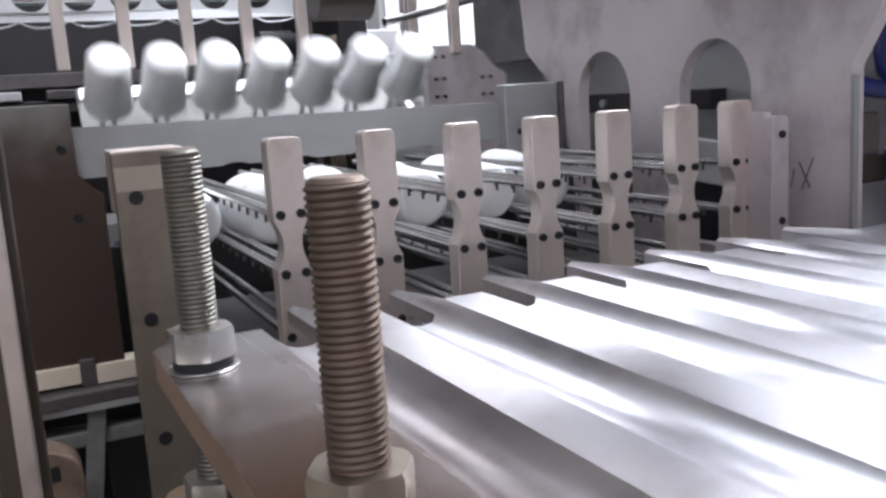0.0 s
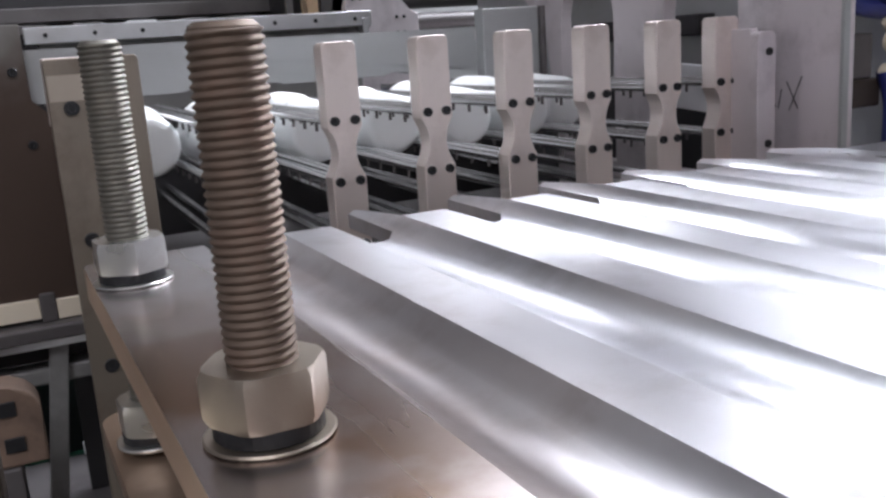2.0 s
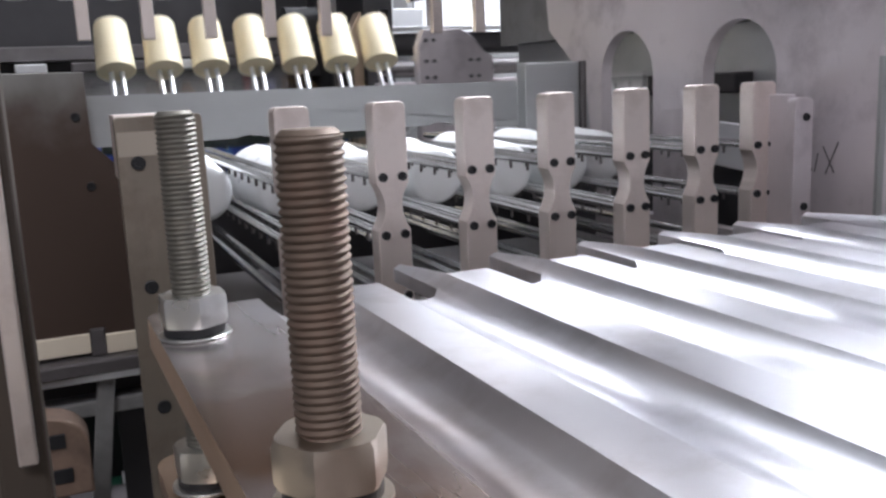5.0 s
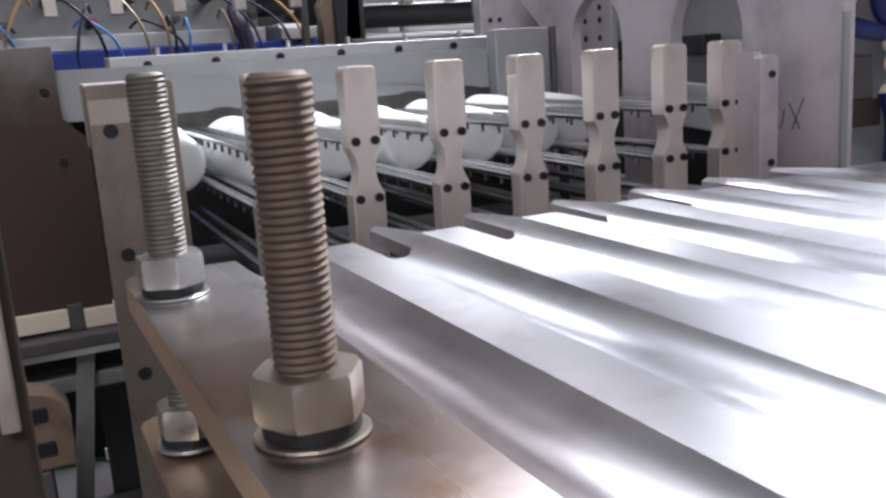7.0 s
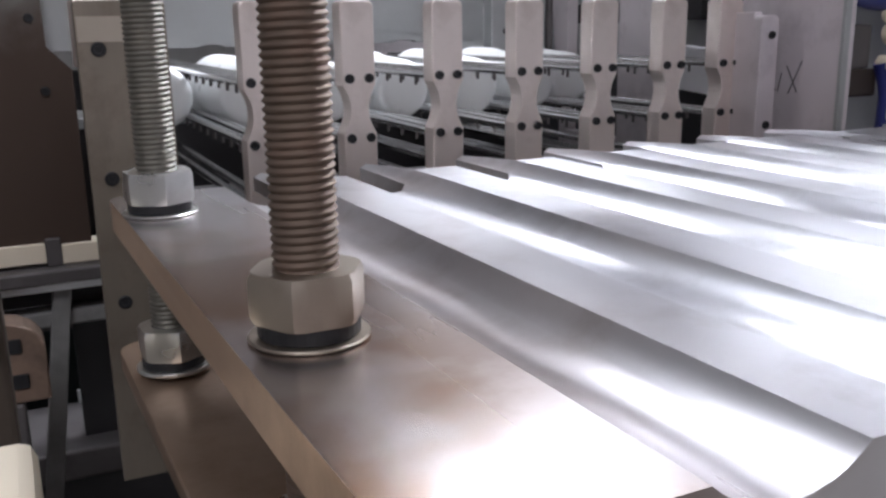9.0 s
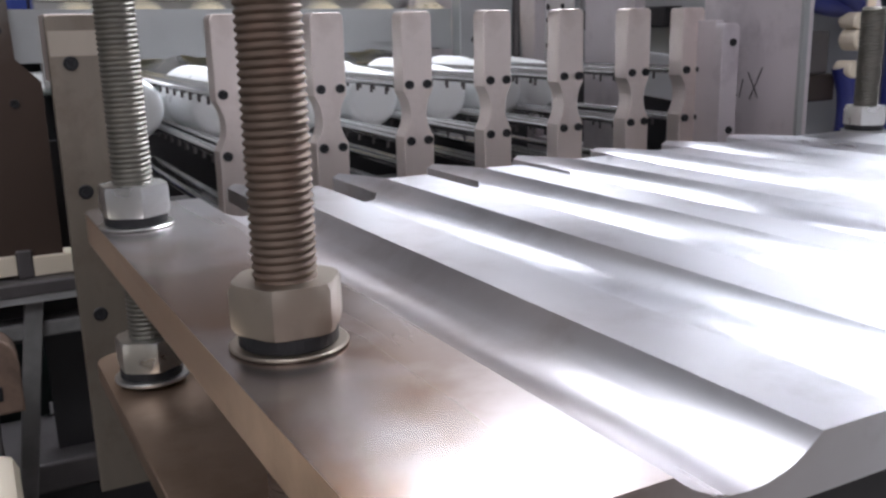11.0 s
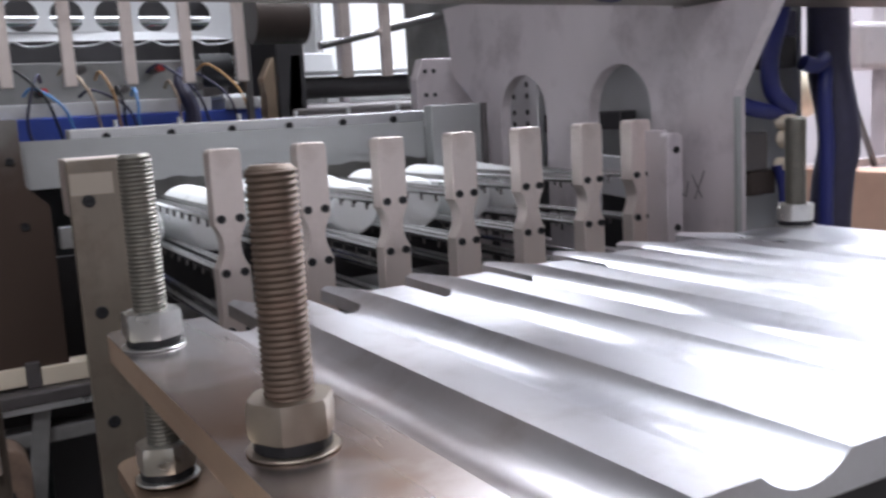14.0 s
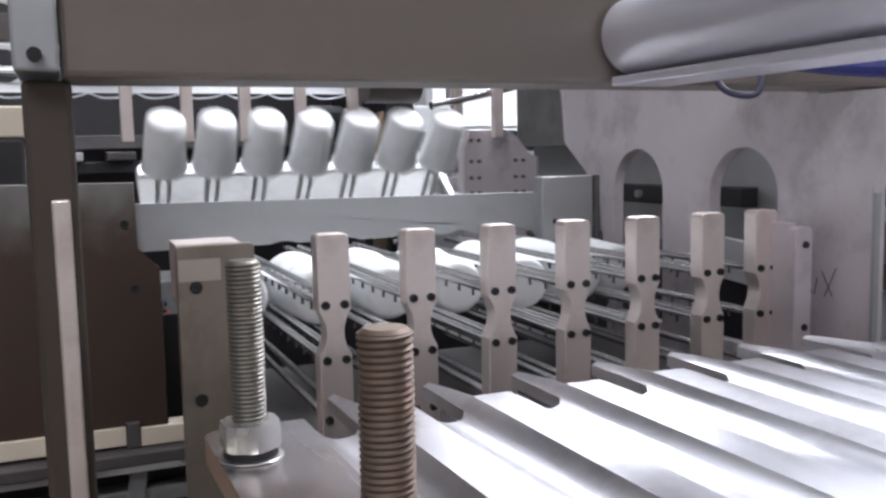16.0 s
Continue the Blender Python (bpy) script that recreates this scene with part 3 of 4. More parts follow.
NEST = 0.0125
STACK_ENDS = [0.285, 0.250, 0.240, 0.235, 0.225, 0.240, 0.27]


def build_stacks():
    for k, (x, end) in enumerate(zip(COLUMNS, STACK_ENDS)):
        if k == 6:
            continue
        thing = tagged(empty("cup_stack", x, 0, STACK_Z), "lying stack of nested white plastic cups between guide rods", "cup stack", group="cup stacks in the rack")
        y = end + CUP_H
        while y < 0.412:
            ob = cup()
            ob.parent = thing
            ob.matrix_local = pose(0, y, 0, 90)
            y += NEST


build_stacks()


# ---- cross beam ----
def build_beam():
    thing = tagged(empty("cross_beam", 0.2, BEAM_Y, 1.104), "grey flat steel cross beam with arched cut-outs for the cup stacks", "machine beam")
    pts = [(-0.157, 1.104)]
    for c in COLUMNS:
        a = math.degrees(math.asin((1.102 - STACK_Z) / 0.057))
        pts += [(u, v) for u, v in arc(c, STACK_Z + 0.002, 0.057, 180 - a, a, 10)]
    pts += [(0.50, 1.104), (0.50, 1.168), (-0.157, 1.174)]
    pts = [(u - 0.2, v - 1.104) for u, v in pts]
    part("beam_plate", extrude_outline(pts, 0, 0.016, 'xz'), M_BEAM, thing)
    # bracket plate that carries the beam's end
    thing = tagged(empty("beam_bracket", -0.2, BEAM_Y - 0.014, 0.84), "dark steel bracket plate carrying the cross beam, brown-black lower down", "machine bracket")
    part("bracket_plate", extrude_outline([(-0.6, 0.0), (0.072, 0.0), (0.072, 0.24), (0.042, 0.27), (0.042, 0.366), (-0.6, 0.372)], 0, 0.013, 'xz', 0.001), M_DARK_BELOW, thing)
    for dx, z in ((0.026, 1.147), (0.036, 1.053), (-0.3, 1.147)):
        screw(thing, dx, 0, z - 0.84, 0.006)
    thing = tagged(empty("bearing_block", 0.545, BEAM_Y - 0.03, 1.02), "dark grey steel block at the beam's end", "machine block")
    part("block_body", box(-0.045, 0.055, 0, 0.029, 0, 0.175, 0.002), M_BEAM, thing)
    part("guide_bar", cyl(0.006, 0.0, 0.175, 14, at=(0.068, 0.01, 0)), M_DARKMID, thing)
    screw(thing, -0.02, 0, 0.098, 0.005)


build_beam()


# ---- side frame with arches ----
def build_side_frame():
    x0, x1 = 0.655, 0.675
    thing = tagged(empty("arched_side_frame", x0, 0.3, 0.0), "thick plated steel side frame with two arched openings", "machine frame")
    outer = [(-0.115, 0.0), (-0.115, 1.189), (-0.186, 1.3045), (-0.005, 1.3045), (-0.005, 1.385), (0.645, 1.385), (0.632, 1.345), (0.62, 1.254), (0.50, 1.165), (0.47, 1.0), (0.47, 0.0)]
    r = 0.0715
    bm = bmesh.new()

    def ring_pts(pts, x):
        return [bm.verts.new((x - x0, u - 0.3, v)) for u, v in pts]
    holes = []
    for c in (0.376, 0.115):
        holes.append([(c - r, 0.95), (c + r, 0.95)] + arc(c, 1.167, r, 0, 180, 24))
    for x in (x0, x1):
        edges = []
        for loop in [outer] + holes:
            vs = ring_pts(loop, x)
            for i in range(len(vs)):
                edges.append(bm.edges.new((vs[i], vs[(i + 1) % len(vs)])))
        bmesh.ops.triangle_fill(bm, use_beauty=True, use_dissolve=False, edges=edges)
    for loop in [outer] + holes:
        for i in range(len(loop)):
            a, b = loop[i], loop[(i + 1) % len(loop)]
            bm.faces.new([bm.verts.new((x - x0, u - 0.3, v)) for (u, v), x in ((a, x0), (b, x0), (b, x1), (a, x1))])
    bmesh.ops.remove_doubles(bm, verts=bm.verts, dist=1e-5)
    part("frame_plate", bm, M_FRAME, thing)
    part("edge_strip", box(-0.0012, 0.008, -0.4195, -0.4152, 0.6, 1.18), M_BEAM, thing, "pale milled front edge")
    for y, z, turn, h in ((-0.052, 1.062, 25, 0.022), (-0.047, 1.060, -30, 0.018), (-0.028, 1.055, 12, 0.012), (-0.018, 1.054, -20, 0.010)):
        part("marker_stroke", placed(box(-0.0010, -0.0004, -0.0007, 0.0007, -h, h), pose(0, y - 0.3, z, turn)), M_DARKMID, thing, "scribbled dark marker stroke")
    # dark cross parts seen through the arches
    inner = tagged(empty("inner_wall", 0.90, 0.3, 0.0), "dull grey inner machine panel behind the arches", "machine panel")
    part("panel", box(0, 0.02, -0.20, 0.9, 0, 1.5), M_BEAM, inner)
    # box added to darken the upper interior
    part("upper_dark_box", box(-0.05, -0.0005, -0.20, 0.9, 1.25, 1.5, 0.002), M_GRIMY, inner, "dark box added for the darker upper interior")
    part("stop_block", box(-0.04, -0.0005, 0.281, 0.459, 1.127, 1.164, 0.003), M_DARK, inner, "dark stop block")
    part("stop_block", box(-0.04, -0.0005, 0.055, 0.14, 1.131, 1.166, 0.003), M_DARK, inner, "dark stop block")
    part("stop_screw", cyl(0.008, -0.05, -0.0405, 14, 'x', (0, 0.36, 1.146)), M_BEAM, inner)
    # near-black box added in place of the interior shade lower down
    part("lower_dark_box", box(-0.14, -0.0005, -0.20, 0.9, 0.6, 1.05, 0.003), M_DARK, inner, "dark box added for the interior shade low in the openings")
    part("white_board", placed(box(-0.003, 0.003, -0.056, 0.056, -0.034, 0.034, 0.002), pose(-0.168, -0.094, 1.058, 4, 0, 0)), M_WHITE, inner, "white plastic board")
    part("board_stay", box(-0.164, -0.1405, -0.10, -0.09, 1.03, 1.04), M_DARKMID, inner)


build_side_frame()


# ---- portal over the rack ----
def build_portal():
    thing = tagged(empty("portal_frame", 0.2, -0.05, 0), "brown-grey steel portal frame over the rack", "machine frame")
    part("cross_beam", box(-0.445, 1.6, -0.05, 0.04, 1.308, 1.42, 0.006), M_OVERHEAD, thing)
    part("upright", box(-0.477, -0.437, -0.03, 0.03, 0.0, 1.3075, 0.005), M_UPRIGHT, thing)
    part("edge_strip", box(-0.459, -0.444, -0.045, -0.0305, 0.88, 1.206, 0.002), M_POST, thing, "worn pale edge strip on the upright")
    part("corner_plate", box(-0.481, -0.4455, -0.06, 0.06, 1.312, 1.46, 0.003), M_BEAM, thing, "pale worn corner plate")
    part("corner_bolt", cyl(0.006, -0.068, -0.0605, 12, 'y', (-0.464, 0, 1.325)), M_BLACK, thing)
    c = tagged(empty("air_cylinder", 0.315, -0.105, 1.357), "pale anodised air cylinder mounted on the portal", "air cylinder")
    part("barrel", cyl(0.040, -0.75, 0.0, 40, 'y', chamfer=0.003), M_CYL, c, smooth=True)
    part("rail", box(-0.026, 0.043, -0.75, 0.0, -0.052, -0.042, 0.002), M_CYL, c)
    part("cable", tube([(0.055, -0.06, -0.04), (0.058, -0.08, -0.062), (0.078, -0.10, -0.066), (0.095, -0.09, -0.04)], 0.0034), M_HOSE_DARK, c)
    h = mesh_object("air_hose", tube([(0.50, -0.11, 1.345), (0.47, -0.2, 1.325), (0.50, -0.33, 1.312), (0.61, -0.46, 1.335), (0.66, -0.63, 1.42)], 0.012), M_HOSE, smooth=True)
    tagged(h, "thick blue air hose sagging under the cylinder", "hose")


build_portal()

# ---- flipper with mandrels ----


def build_flipper():
    thing = tagged(empty("mandrel_flipper", 0.26, 1.2, 1.0), "swinging aluminium bar with seven cream mandrels on steel stems", "machine arm")
    part("bar", box(-0.345, 0.345, -0.045, 0.139, -0.012, 0.0, 0.002), M_GRIMY, thing)
    part("pivot_bar", box(-0.37, 0.37, -0.046, -0.012, -0.036, -0.0125, 0.002), M_SILVER, thing, "bright square pivot bar")
    for i in range(8):
        part("bar_screw", cyl(0.0045, -0.0385, -0.0365, 12, at=(-0.33 + 0.094 * i, -0.029, 0)), M_BLACK, thing)
    part("end_arm", box(0.3455, 0.36, -0.03, 0.08, -0.04, 0.03, 0.002), M_SILVER, thing)
    part("clamp_strip", box(-0.34, 0.34, 0.108, 0.138, 0.0005, 0.006, 0.001), M_SILVER, thing)
    for c in COLUMNS:
        x = c - 0.26
        part("mandrel", lathe([(0, 0.115), (0.039, 0.115), (0.0405, 0.1165), (0.0405, 0.118), (0.0352, 0.228), (0.0322, 0.234), (0, 0.234)], 32, at=(x, 0, 0)), M_CREAM, thing, "cream nylon mandrel", smooth=True)
        for dx in (-0.011, 0.011):
            part("stem", cyl(0.0055, 0.0, 0.1148, 12, at=(x + dx, 0, 0)), M_SILVER, thing, "bright steel stem", smooth=True)
        part("bolt_head", cyl(0.0062, 0.0062, 0.011, 14, at=(x + 0.012, 0.125, 0)), M_BLACK, thing)
        part("stop_stud", cyl(0.0035, 0.1395, 0.150, 10, 'y', (x + 0.03, 0, -0.006)), M_SILVER, thing)
        part("clamp_block", box(x - 0.030, x + 0.030, 0.012, 0.050, -0.034, -0.0125, 0.004), M_SILVER, thing, "bright square clamp block")
        part("clamp_screw", cyl(0.004, -0.037, -0.0345, 10, at=(x + 0.014, 0.031, 0)), M_BLACK, thing)
    return thing


flipper = build_flipper()


def build_mould_table():
    thing = tagged(empty("mould_table", 0.12, 1.42, 1.19), "silver mould table with blue base, cable connectors and loose wires", "machine mould")
    part("body", box(-0.6, 0.26, 0.0, 0.3, 0.0, 0.035, 0.003), M_SILVER, thing)
    part("upper_plate", box(-0.6, 0.255, 0.05, 0.3, 0.0355, 0.135, 0.003), M_GRIMY, thing)
    part("base", box(-0.6, 0.39, -0.01, 0.3, -0.08, -0.0005, 0.003), M_BLUE, thing, "blue painted base")
    part("side_block", box(0.29, 0.385, -0.03, 0.2, 0.0, 0.03, 0.003), M_SILVER, thing)
    part("end_cover", box(0.29, 0.37, -0.01, 0.2, 0.0305, 0.04, 0.002), M_WHITE, thing)
    random.seed(4)
    for i in range(9):
        x = -0.52 + 0.092 * i
        z = 0.06 + 0.05 * (i % 2)
        part("socket", cyl(0.011, -0.03, 0.0495, 14, 'y', (x, 0, z)), M_BLACK, thing)
        part("plug", cyl(0.009, -0.062, -0.0305, 12, 'y', (x + 0.004, 0, z)), M_RED if i % 3 == 1 else M_DARKMID, thing)
    part("cable", tube([(0.20, 0.02, 0.10), (0.18, -0.03, 0.06), (0.20, -0.04, 0.0), (0.19, -0.03, -0.1)], 0.02, 10), M_HOSE_DARK, thing, smooth=True)
    for i in range(20):
        x = -0.56 + 0.041 * i
        m = (M_HOSE_DARK, M_ORANGE, M_BLACK, M_LIGHTBLUE, M_HOSE_DARK, M_TAN)[i % 6]
        a = random.uniform(-0.10, 0.12)
        h = random.uniform(0.04, 0.11)
        part("wire", tube([(x, -0.03, h), (x + a * 0.3, -0.06, h + 0.015), (x + a, -0.08, h * 0.5), (x + a * 1.3, -0.07, -0.03), (x + a * 1.2 + 0.03, -0.06, -0.12)], 0.0034, 8), m, thing, smooth=True)
    return thing


mould_table = build_mould_table()


def build_slide():
    thing = tagged(empty("side_slide", 0.80, 0.59, 1.0), "pale drilled slide plate moving behind the arch", "machine slide")
    part("slide_plate", box(0.0, 0.014, -0.055, 0.055, 0.02, 0.25, 0.002), M_SILVER, thing)
    for y in (-0.018, 0.03):
        for z in (0.10, 0.148, 0.172, 0.205, 0.228):
            part("drilled_hole", cyl(0.0058, -0.0012, -0.0002, 12, 'x', (0, y, z)), M_BLACK, thing)
    return thing


side_slide = build_slide()

# cups on their way from the mould to the rack
moving_cups = []
for batch in range(6):
    row = []
    for c in COLUMNS:
        ob = cup()
        tagged(ob, "white plastic cup carried over by a mandrel", "cup", group="cups on the mandrels")
        row.append(ob)
    moving_cups.append(row)


# ---- machine behind ----
def build_rear():
    b = tagged(empty("forming_press", 0.2, 1.9, 0), "dark forming press behind the flipper", "machine press")
    part("back_panel", box(-1.5, 0.42, 0.05, 0.2, 0, 1.9), M_DARK, b)
    part("cross_rail", box(-1.2, 0.40, -0.02, 0.045, 1.27, 1.31, 0.003), M_DARKMID, b)
    part("lower_rail", box(-1.2, 0.40, -0.06, 0.045, 1.20, 1.235, 0.003), M_DARK, b)
    for i in range(9):
        part("clamp", box(-0.9 + 0.14 * i, -0.82 + 0.14 * i, -0.09, -0.021, 1.236, 1.262, 0.004), M_DARKMID if i % 3 else M_SILVER, b)
    part("side_column", box(0.36, 0.44, -0.5, 0.045, 0, 1.62, 0.004), M_DARK, b)
    part("spring_drum", cyl(0.045, -0.03, 0.055, 24, 'x', (0.205, -0.4, 1.33)), M_BLACK, b, smooth=True)
    for i in range(6):
        part("spring_coil", box(0.262, 0.272, -0.435, -0.40, 1.29 + 0.0135 * i, 1.298 + 0.0135 * i, 0.001), M_SILVER, b)
    # perforated sheet left over from forming
    w = tagged(empty("plastic_web", 0.0, 1.25, 1.388), "white plastic sheet with a row of round punched holes", "plastic sheet")
    bm = bmesh.new()
    edges = []
    loops = [[(-0.7, 0.0), (0.40, 0.0), (0.40, 0.22), (-0.7, 0.22)]]
    for i in range(11):
        loops.append(arc(-0.645 + 0.096 * i, 0.056, 0.036, 0, 345, 23))
        loops.append(arc(-0.645 + 0.096 * i, 0.152, 0.036, 0, 345, 23))
    for loop in loops:
        vs = [bm.verts.new((u, 0.006 * math.sin(9 * u) - 0.25 * v * v, v)) for u, v in loop]
        for i in range(len(vs)):
            edges.append(bm.edges.new((vs[i], vs[(i + 1) % len(vs)])))
    bmesh.ops.triangle_fill(bm, use_beauty=True, use_dissolve=False, edges=edges)
    sheet = part("sheet", bm, M_WEB, w)
    s = sheet.modifiers.new("thick", 'SOLIDIFY')
    s.thickness = 0.0015
    for i in range(11):
        x = -0.69 + 0.1 * i
        part("curl", tube([(x, 0.0, 0.0), (x + 0.03, 0.015, -0.010), (x + 0.07, 0.01, -0.008), (x + 0.1, 0.0, 0.001)], 0.0025, 8), M_WEB, w, "torn curling lower edge")
    part("hanger", box(-0.705, -0.69, 0.04, 0.06, 0.0, 0.6), M_DARKMID, w)
    part("hanger", box(0.44, 0.455, 0.04, 0.06, -1.388, 0.6), M_DARKMID, w)
    part("bar", cyl(0.012, -0.7, 0.45, 16, 'x', (0, 0.05, 0.05)), M_ROD, w, "round bar behind the sheet", smooth=True)
    # hanging strippers
    r = tagged(empty("stripper_rail", 0.3, 0.95, 1.46), "steel rail with hanging stripper bars", "machine rail")
    part("rail", box(-0.8, 0.9, -0.02, 0.02, 0.0, 0.05, 0.002), M_DARKMID, r)
    for i, x in enumerate((-0.432, -0.318, -0.203, -0.087, 0.026, 0.270, 0.370)):
        part("stripper_bar", box(x - 0.0115, x + 0.0115, -0.012, 0.006, -0.188, -0.0005, 0.002), M_POST, r)
    part("motor", cyl(0.055, -0.05, 0.07, 24, 'x', (0.11, 0.02, -0.055)), M_BRACKET, r, "dark brown motor housing", smooth=True)
    ob = mesh_object("guide_shaft", tube([(0.50, 0.93, 1.342), (0.62, 0.95, 1.366), (0.95, 1.0, 1.44)], 0.009, 14), M_ROD, smooth=True)
    tagged(ob, "polished slanting guide shaft", "machine shaft")
    # tan bracket, rails and drilled block
    t = tagged(empty("tan_bracket", 0.555, 1.42, 0.7), "brown-tan painted bearing bracket", "machine bracket")
    part("bracket_body", extrude_outline([(-0.02, -0.7), (0.085, -0.7), (0.085, 0.645), (0.0, 0.655), (-0.03, 0.60), (-0.02, 0.55)], 0, 0.05, 'xz', 0.003), M_TAN, t)
    part("lever", extrude_outline(arc(0.05, 0.51, 0.022, 180, 360, 8) + [(0.075, 0.66), (0.045, 0.66)], -0.02, -0.0005, 'xz', 0.002), M_FRAME, t)
    rail = tagged(empty("slide_rail", 0.70, 1.0, 0.0), "grey steel rail on two legs carrying the drilled block", "machine rail")
    part("rail", box(-0.05, 0.05, -0.4, 0.36, 0.58, 0.6145, 0.003), M_BEAM, rail)
    for y in (-0.34, 0.3):
        part("leg", box(-0.03, 0.03, y - 0.03, y + 0.03, 0.0, 0.5795, 0.003), M_DARKMID, rail)
    d = tagged(empty("drilled_block", 0.60, 0.95, 0.9), "grey steel carriage block with paired screw holes", "machine block")
    part("block_body", extrude_outline([(0, -0.285), (0.195, -0.285), (0.195, 0.325), (0.17, 0.335), (0.14, 0.375), (0.11, 0.391), (0.015, 0.391), (0.0, 0.35)], 0, 0.03, 'xz', 0.002), M_FRAME, d)
    for z in (0.245, 0.28, 0.318, 0.366):
        for dx in (0.02, 0.04, 0.135, 0.155):
            if z > 0.35 and dx > 0.1:
                continue
            screw(d, dx, 0, z, 0.0045, 0.002)
    part("arm", box(0.01, 0.15, 0.0305, 0.05, 0.29, 0.36, 0.003), M_SILVER, d)
    k = tagged(empty("roller_unit", 0.72, 1.45, 0.8), "dark roller unit with grey side rails", "roller")
    part("roller", cyl(0.03, -0.12, 0.5, 24, 'x', (0, 0, 0.47)), M_DARK, k, smooth=True)
    part("roller", cyl(0.022, -0.12, 0.5, 24, 'x', (0, -0.03, 0.405)), M_DARKMID, k, smooth=True)
    part("front_rail", box(-0.14, 0.5, -0.08, -0.05, 0.35, 0.372, 0.002), M_FRAME, k)
    part("lower_rail", box(-0.14, 0.5, -0.09, -0.05, 0.0, 0.33, 0.002), M_BEAM, k)
    part("top_rail", box(-0.14, 0.7, -0.04, 0.0, 0.505, 0.515, 0.001), M_SILVER, k)
    c = tagged(empty("white_box", 0.72, 1.7, 0.8), "white plastic control box on a stand", "control box")
    part("body", box(-0.02, 0.13, 0, 0.12, 0.50, 0.585, 0.004), M_WHITE, c)
    part("label_plate", box(0.0, 0.03, -0.012, -0.0005, 0.58, 0.635, 0.002), M_WHITE, c)
    part("stand", box(0.02, 0.09, 0.03, 0.09, -0.8, 0.4995), M_BEAM, c)
    c = tagged(empty("control_cabinet", 1.5, 2.6, 0), "white enamelled cabinet behind the machine", "cabinet")
    part("body", box(-0.35, 0.6, 0, 0.5, 0, 1.75, 0.01), M_WHITE, c)
    part("door", box(-0.33, 0.1, -0.02, -0.0005, 0.1, 1.72, 0.004), M_WHITE, c)
    part("door", box(0.12, 0.58, -0.02, -0.0005, 0.1, 1.72, 0.004), M_WHITE, c)
    part("plinth", box(-0.4, 0.7, -0.2, -0.0205, 0, 1.3, 0.004), M_BEAM, c)
    f = tagged(empty("rear_upright", 0.80, 1.5, 0), "grey steel upright with a small yellow tag", "machine upright")
    part("post", box(-0.012, 0.012, 0, 0.03, 0, 1.7, 0.002), M_FRAME, f)
    part("tag", box(-0.006, 0.008, -0.004, -0.0005, 1.31, 1.375, 0.001), M_YELLOW, f, "yellow tag")
    return d


drilled_block = build_rear()


